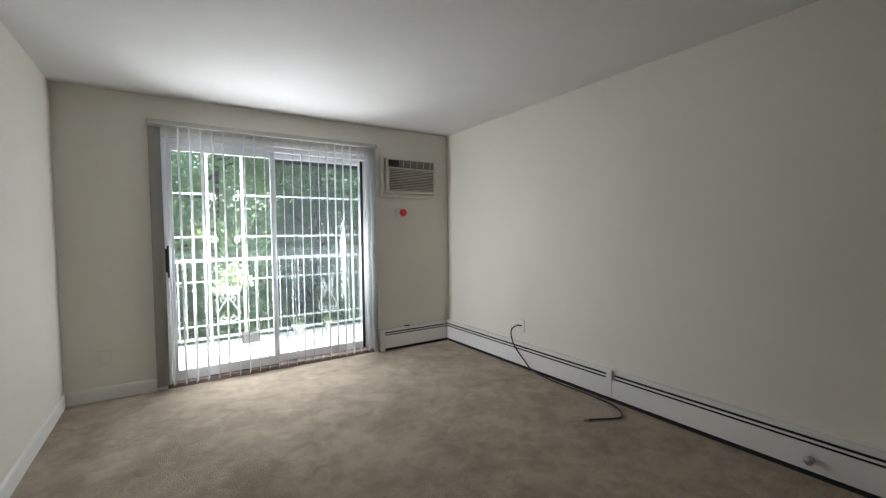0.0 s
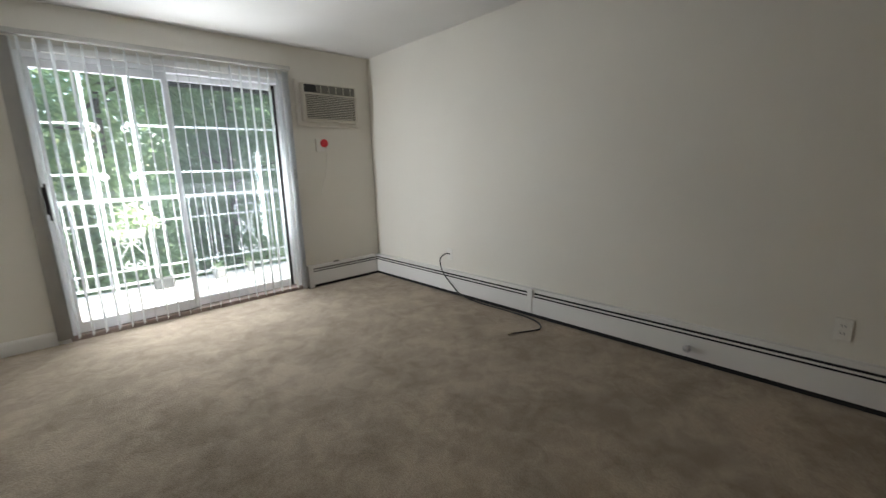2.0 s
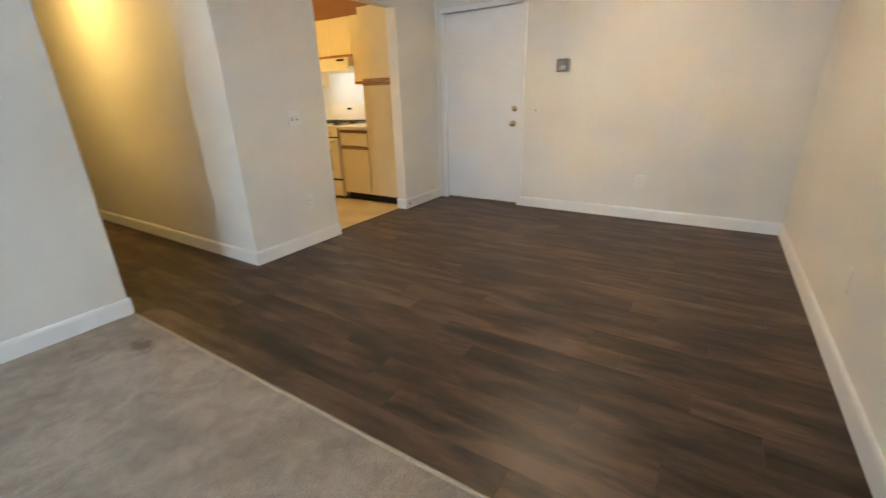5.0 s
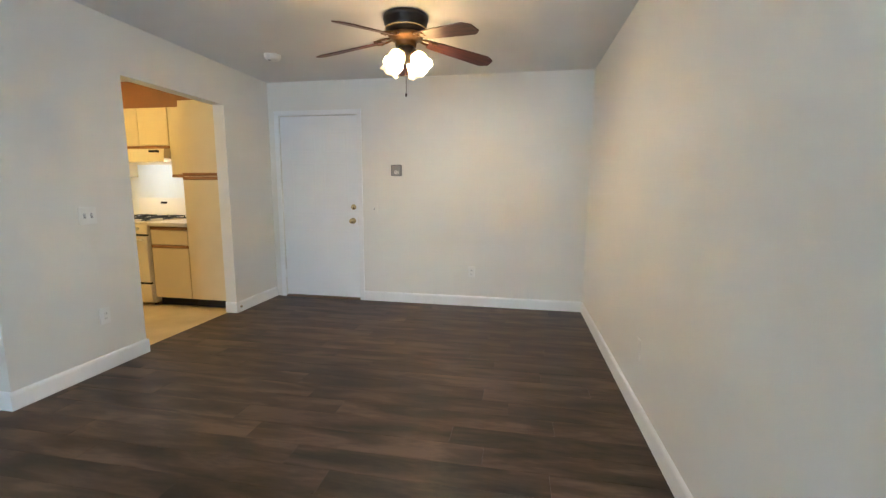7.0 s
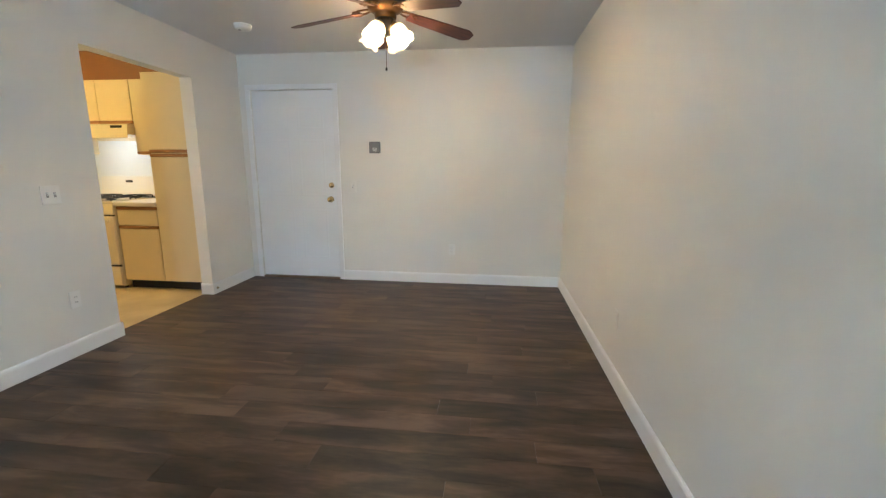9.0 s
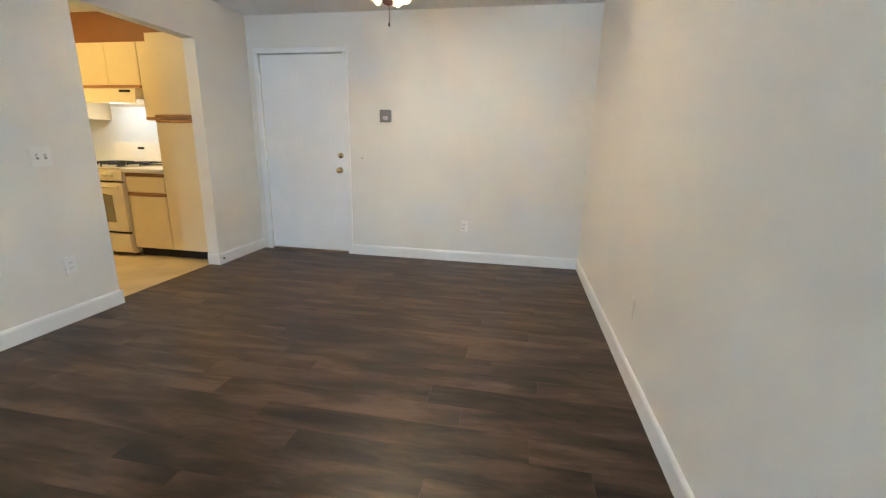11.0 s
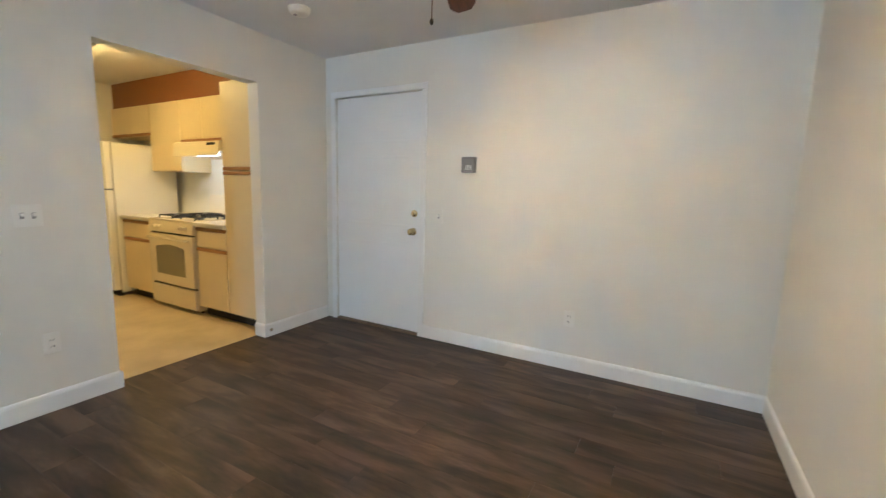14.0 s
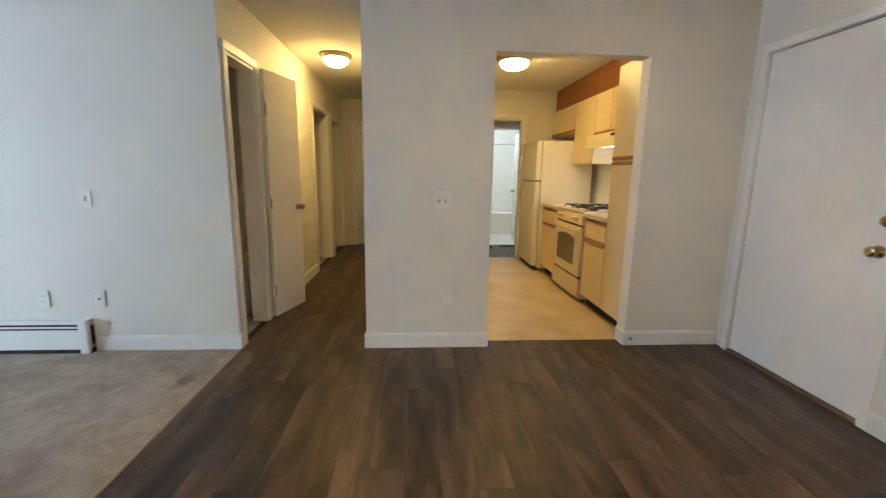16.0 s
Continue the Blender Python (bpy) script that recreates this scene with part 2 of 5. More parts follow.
M_ABRASS = mat("antique_brass", (0.13, 0.07, 0.03), 0.45, 1.0, var=0.2, scale=30)
M_BLADE = wood_mat("mahogany_blade", (0.040, 0.010, 0.007), (0.095, 0.024, 0.014), 0.5)
M_CAB = mat("cabinet_laminate", (0.74, 0.61, 0.36), 0.4, var=0.04, scale=4)
M_OAK = wood_mat("oak_edge", (0.26, 0.12, 0.035), (0.40, 0.20, 0.065), 0.4)
M_SOFFIT = mat("brown_paint", (0.24, 0.095, 0.022), 0.6, var=0.08, scale=4, bump=0.1, bscale=150)
M_COUNTER = mat("counter_laminate", (0.68, 0.64, 0.56), 0.3, var=0.08, scale=120)
M_APPL = mat("appliance_enamel", (0.80, 0.78, 0.72), 0.22, var=0.02, scale=4)
M_STOVE = mat("stove_enamel", (0.77, 0.68, 0.49), 0.2, var=0.02, scale=5)
M_OVENGL = mat("oven_glass", (0.27, 0.245, 0.155), 0.15, var=0.05, scale=5)
M_IRON = mat("cast_iron", (0.02, 0.02, 0.02), 0.55, 0.3, var=0.3, scale=40)
M_TILE = mat("white_tile", (0.80, 0.82, 0.80), 0.2, var=0.03, scale=6)
M_RAIL = mat("white_iron", (0.74, 0.75, 0.74), 0.4, var=0.08, scale=15, bump=0.1, bscale=40)
M_CONC = mat("balcony_concrete", (0.68, 0.66, 0.61), 0.85, var=0.12, scale=5, bump=0.3, bscale=80)
M_LEAF = mat("leaf", (0.15, 0.24, 0.11), 0.5, col2=(0.10, 0.18, 0.08), scale=3)
M_LEAF2 = mat("light_leaf", (0.19, 0.27, 0.10), 0.5, col2=(0.12, 0.19, 0.07), scale=3)
for leafmat, glowcol, share in ((M_LEAF, (0.36, 0.54, 0.32), 0.6), (M_LEAF2, (0.38, 0.54, 0.28), 0.55), (M_SLAT, (0.75, 0.78, 0.78), 0.4)):
    lt = leafmat.node_tree
    lb, lo_, tl, mx_ = lt.nodes["Principled BSDF"], lt.nodes["Material Output"], lt.nodes.new("ShaderNodeBsdfTranslucent"), lt.nodes.new("ShaderNodeMixShader")
    tl.inputs[0].default_value = (*glowcol, 1)
    mx_.inputs[0].default_value = share
    lt.links.new(lb.outputs[0], mx_.inputs[1])
    lt.links.new(tl.outputs[0], mx_.inputs[2])
    lt.links.new(mx_.outputs[0], lo_.inputs[0])
M_BARK = mat("bark", (0.10, 0.075, 0.055), 0.9, var=0.4, scale=12, bump=0.8, bscale=30)
M_GRASS = mat("lawn", (0.07, 0.12, 0.03), 0.95, col2=(0.045, 0.08, 0.02), scale=0.8, bump=0.6, bscale=40)
M_POT = mat("white_pot", (0.75, 0.74, 0.72), 0.5, var=0.1, scale=20)
M_PETAL = mat("pale_petal", (0.75, 0.78, 0.55), 0.6, var=0.15, scale=40)
M_HOODLAMP = glow("hood_lamp_glow", (1.0, 0.95, 0.85), 0.75)
M_SHADE = glow("lit_frosted_glass", WARM, FAN_GLOW)
M_SHADE.node_tree.nodes["Principled BSDF"].inputs["Base Color"].default_value = (0.84, 0.72, 0.52, 1)
st_ = M_SHADE.node_tree
clear_part, shade_mix = st_.nodes.new("ShaderNodeBsdfTransparent"), st_.nodes.new("ShaderNodeMixShader")
clear_part.inputs[0].default_value = (1.0, 0.80, 0.54, 1)
shade_mix.inputs[0].default_value = 0.13
st_.links.new(st_.nodes["Principled BSDF"].outputs[0], shade_mix.inputs[1])
st_.links.new(clear_part.outputs[0], shade_mix.inputs[2])
st_.links.new(shade_mix.outputs[0], st_.nodes["Material Output"].inputs[0])
M_BULB = glow("lit_bulb", (1.0, 0.74, 0.44), BULB_GLOW)
M_DOME = glow("lit_dome_glass", (1.0, 0.61, 0.16), DOME_GLOW)
M_BATHDOME = glow("lit_bath_glass", (1.0, 0.97, 0.84), 4.5)


# ---------------------------------------------------------------- mesh helpers
def box(bm, x0, x1, y0, y1, z0, z1, bevel=0.0, seg=1):
    r = bmesh.ops.create_cube(bm, size=1, matrix=Matrix.Translation(((x0 + x1) / 2, (y0 + y1) / 2, (z0 + z1) / 2)) @ Matrix.Diagonal((abs(x1 - x0), abs(y1 - y0), abs(z1 - z0), 1)))
    if bevel:
        vs = set(r["verts"])
        es = [e for e in bm.edges if e.verts[0] in vs and e.verts[1] in vs]
        bmesh.ops.bevel(bm, geom=es, offset=bevel, segments=seg, affect="EDGES", profile=0.5)
    return bm


def bx(*a, bevel=0.0, seg=1):
    return box(bmesh.new(), *a, bevel=bevel, seg=seg)


def lathe(profile, n=24, m=None):
    """Turn a profile of (radius, height) about z, then lay it by m."""
    bm = bmesh.new()
    rings = []
    for r, z in profile:
        if r < 1e-5:
            rings.append([bm.verts.new((0, 0, z))])
        else:
            rings.append([bm.verts.new((r * math.cos(2 * math.pi * i / n), r * math.sin(2 * math.pi * i / n), z)) for i in range(n)])
    for a, b in zip(rings, rings[1:]):
        for i in range(n):
            j = (i + 1) % n
            if len(a) == 1 and len(b) == 1:
                continue
            if len(a) == 1:
                f = (a[0], b[i], b[j])
            elif len(b) == 1:
                f = (a[i], a[j], b[0])
            else:
                f = (a[i], a[j], b[j], b[i])
            bm.faces.new(f).smooth = True
    if m is not None:
        bmesh.ops.transform(bm, matrix=m, verts=bm.verts)
    bmesh.ops.recalc_face_normals(bm, faces=bm.faces)
    return bm


def tube(bm, pts, r, n=6, taper=1.0):
    pts = [Vector(p) for p in pts]
    rings = []
    for i, p in enumerate(pts):
        d = (pts[min(i + 1, len(pts) - 1)] - pts[max(i - 1, 0)]).normalized()
        u = d.orthogonal().normalized() if i == 0 else (rings_u - d * rings_u.dot(d)).normalized()
        rings_u = u
        v = d.cross(u)
        rr = r * (1 + (taper - 1) * i / max(1, len(pts) - 1))
        rings.append([bm.verts.new(p + rr * (u * math.cos(2 * math.pi * k / n) + v * math.sin(2 * math.pi * k / n))) for k in range(n)])
    for a, b in zip(rings, rings[1:]):
        for k in range(n):
            bm.faces.new((a[k], a[(k + 1) % n], b[(k + 1) % n], b[k])).smooth = True
    bm.faces.new(rings[0][::-1])
    bm.faces.new(rings[-1])
    return bm


def curve_pts(ctrl, per=8):
    """A smooth line through the given points."""
    c = [Vector(p) for p in ctrl]
    c = [2 * c[0] - c[1]] + c + [2 * c[-1] - c[-2]]
    out = []
    for a, b, d, e in zip(c, c[1:], c[2:], c[3:]):
        for i in range(per):
            s = i / per
            out.append(0.5 * ((2 * b) + (d - a) * s + (2 * a - 5 * b + 4 * d - e) * s * s + (3 * b - a - 3 * d + e) * s ** 3))
    return out + [c[-2]]


def mesh(name, bm, material):
    me = bpy.data.meshes.new(name)
    bm.to_mesh(me)
    bm.free()
    me.materials.append(material)
    return me


def part(name, bm, material, parent, label=""):
    ob = new(name, mesh(name, bm, material))
    ob.parent = parent
    if parent is not None:
        ob.matrix_parent_inverse = Matrix()
        ob.location = -parent.location if parent.parent is None and parent.type == "EMPTY" else (0, 0, 0)
    if label:
        ob["label"] = label
    return ob


def thing(name, bm, material, label, category, group="", kind=""):
    return tagged(new(name, mesh(name, bm, material)), label, category, group, kind)


def empty(name, loc, label, category, group="", kind=""):
    ob = new(name)
    ob.location = loc
    ob.empty_display_size = 0.1
    return tagged(ob, label, category, group, kind)


def structure(name, bm, material, label, category):
    return thing(name, bm, material, label, category, kind="structure")


# ---------------------------------------------------------------- walls, ceiling, floors
b = bx(W - T, W, S - T, N + 0.22, 0, C)
structure("wall_west", b, M_WALL, "off-white painted plain long wall", "wall")

SL0, SL1, SLZ = 0.235, 2.105, 2.115                 # slider opening
b = bmesh.new()
box(b, W, SL0, N, N + 0.2, 0, C)
box(b, SL1, E + T, N, N + 0.2, 0, C)
box(b, SL0, SL1, N, N + 0.2, SLZ, C)
structure("wall_north", b, M_WALL, "off-white painted wall around the balcony door", "wall")

b = bmesh.new()
box(b, E, E + T, HN, N, 0, C)
structure("wall_east", b, M_WALL, "off-white painted wall above the long heater", "wall")

b = bmesh.new()
box(b, E, E + T, KO1, HS, 0, C)
box(b, E, E + T, KO0, KO1, KOZ, C)
box(b, E, E + T, S, KO0, 0, C)
structure("wall_kitchen_front", b, M_WALL, "off-white painted wall with a wide kitchen opening", "wall")

DX0, DX1, DZ = 2.034, 2.966, 2.078                  # entry door opening
b = bmesh.new()
box(b, W, DX0, S - T, S, 0, C)
box(b, DX1, 9.7, S - T, S, 0, C)
box(b, DX0, DX1, S - T, S, DZ, C)
structure("wall_south", b, M_WALL, "off-white painted wall with the entry door", "wall")
# Unseen panel added to keep the gaps round the entry door dark.
structure("wall_door_backing", bx(DX0 - 0.3, DX1 + 0.3, S - T - 0.1, S - T - 0.04, 0, C), M_WALL, "added plain panel closing off the entry door", "wall")

HD = [(3.19, 3.67), (5.50, 6.36), (6.60, 7.34)]     # door openings in the hall's north wall
DH = 2.04
b = bmesh.new()
x0 = E + T
for a0, a1 in HD:
    if a0 > x0 + 0.001:
        box(b, x0, a0, HN, HN + T, 0, C)
    box(b, max(a0, E + T), a1, HN, HN + T, DH, C)
    x0 = a1
box(b, x0, HE + T, HN, HN + T, 0, C)
structure("wall_hall_north", b, M_WALL, "cream painted hall wall with three doorways", "wall")

b = bx(E + T, KE + 0.1, KN, HS, 0, C)
structure("wall_hall_south", b, M_WALL, "cream painted wall between hall and kitchen", "wall")

b = bmesh.new()
KD0, KD1 = -3.37, -2.55
box(b, KE, KE + 0.1, S, KD0, 0, C)
box(b, KE, KE + 0.1, KD1, KN, 0, C)
box(b, KE, KE + 0.1, KD0, KD1, 2.05, C)
structure("wall_kitchen_end", b, M_WALL, "cream painted kitchen end wall with a doorway", "wall")

BD0, BD1 = -3.86, -3.14
b = bmesh.new()
box(b, HE, HE + T, S, BD0, 0, C)
box(b, HE, HE + T, BD1, -1.60, 0, C)
box(b, HE, HE + T, BD0, BD1, DH, C)
box(b, HE, HE + T, -1.60, -0.79, DH, C)
box(b, HE, HE + T, -0.79, HN, 0, C)
structure("wall_hall_end", b, M_WALL, "cream painted wall at the end of the hall", "wall")

# rooms beyond the hall doors, closed with plain walls
b = bmesh.new()
box(b, 4.3, 4.4, HN + T, 2.4, 0, C)
box(b, 6.42, 6.52, HN + T, 2.4, 0, C)
box(b, HE + T, HE + 2 * T, HN + T, 2.4, 0, C)
box(b, 4.3, HE + 2 * T, 2.4, 2.5, 0, C)
box(b, E + T, 4.3, 0.05, 0.15, 0, C)
box(b, 3.80, 3.88, HN + T, 0.05, 0, C)
structure("wall_bedrooms", b, M_WALL, "plain painted walls of closet and bedrooms", "wall")
b = bmesh.new()
box(b, 9.6, 9.7, S, -2.4, 0, C)
box(b, HE + T, 9.6, -2.5, -2.4, 0, C)
box(b, HE + T + 0.6, HE + T + 0.7, -2.4, HN + T, 0, C)
structure("wall_bathroom", b, M_TILE, "white bathroom walls", "wall")

structure("ceiling", bx(W - T, 9.8, S - T, N + 0.2, C, C + 0.15), M_CEIL, "white textured painted ceiling", "ceiling")
structure("floor", bx(W - T, 9.8, S - T, N + 0.2, -0.15, -0.006), M_SUB, "dark subfloor under planks and carpet", "floor")

# carpet, its metal-free edge and the stain
b = bmesh.new()
nx, ny = 40, 60
cv = {}
for i in range(nx + 1):
    for j in range(ny + 1):
        x, y = W + (E - W) * i / nx, CARPET + (N - CARPET) * j / ny
        z = 0.004 + 0.003 * noise.noise((x * 2.1, y * 2.1, 0)) - (0.006 if j == 0 else 0)
        cv[i, j] = b.verts.new((x, y, z))
for i in range(nx):
    for j in range(ny):
        b.faces.new((cv[i, j], cv[i + 1, j], cv[i + 1, j + 1], cv[i, j + 1])).smooth = True
structure("carpet_floor", b, M_CARPET, "worn taupe brown cut-pile carpet", "carpet")
b = tube(bmesh.new(), [(W, CARPET - 0.008, 0.001), (1.3, CARPET - 0.006, 0.001), (E, CARPET - 0.008, 0.001)], 0.0085, 8)
structure("trim_carpet_edge", b, mat("edge_strip", (0.42, 0.33, 0.22), 0.6, var=0.15, scale=30), "tan edge strip between carpet and planks", "trim")
structure("floor_kitchen", bx(E + 0.1, KE + 0.02, S, KN, -0.006, 0.002), M_VINYL, "yellowed beige sheet vinyl kitchen floor", "floor")
structure("floor_bathroom", bx(HE + 0.03, 9.6, S, -2.5, -0.006, 0.003), M_TILE, "white bathroom floor", "floor")
structure("carpet_bedrooms", bx(E + T, HE + T, HN + 0.06, 2.4, -0.006, 0.004), M_CARPET, "taupe carpet in the bedrooms", "carpet")


# ---------------------------------------------------------------- baseboards and casings
BBP = [(0, 0), (0.013, 0), (0.013, 0.088), (0.010, 0.100), (0.005, 0.108), (0, 0.110)]


def baseboard(p, q, inward):
    """A run from p to q on the floor, its face turned to inward."""
    bm = bmesh.new()
    p, q, n = Vector((*p, 0)), Vector((*q, 0)), Vector((*inward, 0))
    rows = [[bm.verts.new(e + n * d + Vector((0, 0, h))) for d, h in BBP] for e in (p, q)]
    for k in range(len(BBP) - 1):
        bm.faces.new((rows[0][k], rows[0][k + 1], rows[1][k + 1], rows[1][k]))
    bm.faces.new(rows[0])
    bm.faces.new(rows[1])
    bmesh.ops.recalc_face_normals(bm, faces=bm.faces)
    return structure("baseboard", bm, M_TRIM, "white painted wooden baseboard", "baseboard")


baseboard((W, S), (W, N), (1, 0))
baseboard((W + 0.013, N), (SL0 - 0.075, N), (0, -1))
baseboard((E, HN - 0.013), (E, 0.402), (-1, 0))
baseboard((E, HN), (E + 0.035, HN), (0, -1))
baseboard((E, KO1 - 0.0), (E, HS + 0.013), (-1, 0))
baseboard((E, HS), (KE + 0.1, HS), (0, 1))
baseboard((E - 0.013, KO1), (E + T, KO1), (0, -1))
baseboard((E, S + 0.013), (E, KO0 + 0.013), (-1, 0))
baseboard((E, KO0), (E + T, KO0), (0, 1))
baseboard((W + 0.013, S), (DX0 - 0.045, S), (0, 1))
baseboard((4.0, HN), (HD[1][0] - 0.065, HN), (0, -1))
baseboard((HD[1][1] + 0.065, HN), (HD[2][0] - 0.065, HN), (0, -1))
baseboard((HE, HN - 0.013), (HE, -0.725), (-1, 0))
baseboard((HE, BD1 + 0.065), (HE, -1.67), (-1, 0))


def casing(bm, axis, face, side, a0, a1, top, w=0.06, d=0.014, legs=(True, True)):
    """Door trim round an opening from a0 to a1 on the wall face, proud towards side."""
    f0, f1 = sorted((face, face + side * d))

    def put(u0, u1, z0, z1):
        box(bm, *((u0, u1, f0, f1) if axis == "x" else (f0, f1, u0, u1)), z0, z1, bevel=0.004)
    if legs[0]:
        put(a0 - w, a0, 0, top)
    if legs[1]:
        put(a1, a1 + w, 0, top)
    put(a0 - (w if legs[0] else 0), a1 + (w if legs[1] else 0), top + 0.0005, top + w)


def jamb(bm, axis, f0, f1, a0, a1, top, d=0.018):
    def put(u0, u1, z0, z1):
        box(bm, *((u0, u1, f0, f1) if axis == "x" else (f0, f1, u0, u1)), z0, z1)
    put(a0, a0 + d, 0, top - d)
    put(a1 - d, a1, 0, top - d)
    put(a0, a1, top - d, top)


# ---------------------------------------------------------------- entry door
ed = empty("entry_door", (2.5, S, 0), "white painted six-panel entry door, shut, with brass knobs", "door")
LEAF_Y = S - 0.012
b = bx(DX0 + 0.006, DX1 - 0.006, LEAF_Y - 0.042, LEAF_Y, 0.022, DZ - 0.008, bevel=0.002)
part("door_leaf", b, M_DOOR, ed)


def panel(x0, x1, z0, z1):
    bm = bmesh.new()
    y = LEAF_Y
    lips = [(0.0, -0.0038), (0.010, -0.0028), (0.017, -0.0028), (0.027, -0.0036), (0.052, -0.0028)]
    rings = [[bm.verts.new((x, y + d, z)) for x, z in ((x0 + i, z0 + i), (x1 - i, z0 + i), (x1 - i, z1 - i), (x0 + i, z1 - i))] for i, d in lips]
    for r, s in zip(rings, rings[1:]):
        for k in range(4):
            bm.faces.new((r[k], r[(k + 1) % 4], s[(k + 1) % 4], s[k]))
    bm.faces.new(rings[-1])
    for v in bm.verts:
        v.co.y += 0.004
    bmesh.ops.recalc_face_normals(bm, faces=bm.faces)
    return bm


for x0, x1 in ((2.155, 2.455), (2.545, 2.845)):
    for z0, z1 in ((0.235, 0.80), (0.945, 1.56), (1.665, 1.905)):
        part("door_panel", panel(x0, x1, z0, z1), M_DOOR, ed)


def round_knob(x, z, r, deep, key):
    m = Matrix.Translation((x, LEAF_Y, z)) @ Matrix.Rotation(radians(-90), 4, "X")
    prof = [(0, 0), (r * 1.12, 0), (r * 1.12, 0.006), (r * 0.45, 0.010), (r * 0.42, deep * 0.45), (r * 0.8, deep * 0.55), (r, deep * 0.75), (r * 0.9, deep * 0.93), (r * 0.5, deep), (0, deep)]
    if key:
        prof = [(0, 0), (r * 1.1, 0), (r * 1.1, 0.008), (r * 0.9, deep * 0.8), (r * 0.6, deep), (0, deep)]
    return lathe(prof, 20, m)


part("door_knob", round_knob(2.108, 0.913, 0.029, 0.062, False), M_BRASS, ed, "polished brass knob")
dead = part("deadbolt", round_knob(2.098, 1.068, 0.028, 0.022, True), M_BRASS, ed, "brass deadbolt")
part("thumb_turn", bx(2.094, 2.102, LEAF_Y + 0.018, LEAF_Y + 0.034, 1.056, 1.080, bevel=0.003), M_BRASS, dead)
for hz in (0.28, 1.05, 1.83):
    part("hinge", tube(bmesh.new(), [(DX1 - 0.003, S + 0.004, hz - 0.05), (DX1 - 0.003, S + 0.004, hz + 0.05)], 0.007, 8), M_TRIM, ed)
part("threshold", bx(DX0 + 0.001, DX1 - 0.001, S - 0.05, S + 0.012, -0.004, 0.016, bevel=0.004), mat("threshold_wood", (0.20, 0.13, 0.08), 0.5, var=0.3, scale=20), ed, "worn brown threshold")
part("latch_plate", bx(DX0 + 0.0008, DX0 + 0.005, S - 0.006, S + 0.003, 0.86, 0.96), M_BRASS, ed)
b = bmesh.new()
casing(b, "x", S, 1, DX0, DX1, DZ, w=0.052, d=0.016)
structure("trim_entry_door", b, M_TRIM, "white painted casing of the entry door", "trim")

# ---------------------------------------------------------------- hall doors
b = bmesh.new()
casing(b, "x", HN, -1, *HD[0], DH, legs=(True, True))
casing(b, "x", HN, -1, *HD[1], DH)
casing(b, "x", HN, -1, *HD[2], DH)
casing(b, "y", HE, -1, -1.60, -0.79, DH)
casing(b, "y", HE, -1, BD0, BD1, DH)
casing(b, "y", KE, -1, KD0, KD1, 2.05)
structure("trim_hall_doors", b, M_TRIM, "cream painted door casings along the hall", "trim")
b = bmesh.new()
for a in HD:
    jamb(b, "x", HN + 0.001, HN + T + 0.004, *a, DH)
jamb(b, "y", HE + 0.001, HE + T, -1.60, -0.79, DH)
jamb(b, "y", HE + 0.001, HE + T, BD0, BD1, DH)
jamb(b, "y", KE + 0.001, KE + 0.1, KD0, KD1, 2.05)
structure("trim_hall_jambs", b, M_TRIM, "painted door jambs along the hall", "trim")


def flush_door(name, hinge, angle, width, label, knob_side=-1, height=2.0):
    """A plain leaf hinged at hinge, reaching along angle (degrees from +x)."""
    ob = empty(name, (*hinge, 0), label, "door")
    m = pose(0, 0, 0, 0, 0, angle)

    def laid(bm):
        bmesh.ops.transform(bm, matrix=m, verts=bm.verts)
        return bm

    def sub(nm, bm, mt, parent, lab=""):
        o = new(nm, mesh(nm, laid(bm), mt))
        o.parent = parent
        if lab:
            o["label"] = lab
        return o
    sub("door_leaf", bx(0.002, width, -0.018, 0.018, 0.02, height, bevel=0.002), M_HDOOR, ob)
    for s in (-1, 1):
        k = lathe([(0, 0), (0.030, 0), (0.030, 0.006), (0.012, 0.010), (0.011, 0.03), (0.022, 0.036), (0.026, 0.05), (0.020, 0.06), (0, 0.063)], 18,
                  Matrix.Translation((width - 0.055, s * 0.018, 0.945)) @ Matrix.Rotation(radians(-90 * s), 4, "X"))
        sub("door_knob", k, M_NICKEL, ob, "aged brass knob")
    for hz in (0.25, 1.0, 1.75):
        sub("hinge", tube(bmesh.new(), [(0.0, -0.02, hz - 0.045), (0.0, -0.02, hz + 0.045)], 0.006, 8), M_NICKEL, ob)
    return ob


flush_door("closet_door", (3.727, HN - 0.040), -17, 0.445, "cream flush closet door, swung wide open into the hall", height=2.05)
flush_door("bedroom_door", (5.53, HN + T - 0.01), 82, 0.80, "cream flush bedroom door, standing open inwards")
flush_door("hall_end_door", (HE + 0.03, -0.812), -90, 0.77, "cream flush door at the hall end, shut")
flush_door("bathroom_door", (HE + T, BD0 + 0.04), 8, 0.66, "white flush bathroom door, standing open")

# ---------------------------------------------------------------- flush ceiling lights
def dome_light(name, x, y, r, material, label):
    ob = empty(name, (x, y, C), label, "ceiling light", "flush ceiling lights")
    m = Matrix.Translation((x, y, C))
    part("base_ring", lathe([(0, 0), (r, 0), (r * 1.03, -0.008), (r * 1.02, -0.020), (r * 0.95, -0.034), (r * 0.86, -0.044), (r * 0.80, -0.046), (r * 0.78, -0.036)], 32, m), M_NICKEL, ob, "brushed metal ring")
    part("glass_dome", lathe([(r * 0.79, -0.038), (r * 0.785, -0.058), (r * 0.70, -0.086), (r * 0.50, -0.108), (r * 0.22, -0.120), (0, -0.122)], 28, m), material, ob, "lit frosted glass dome")
    return ob


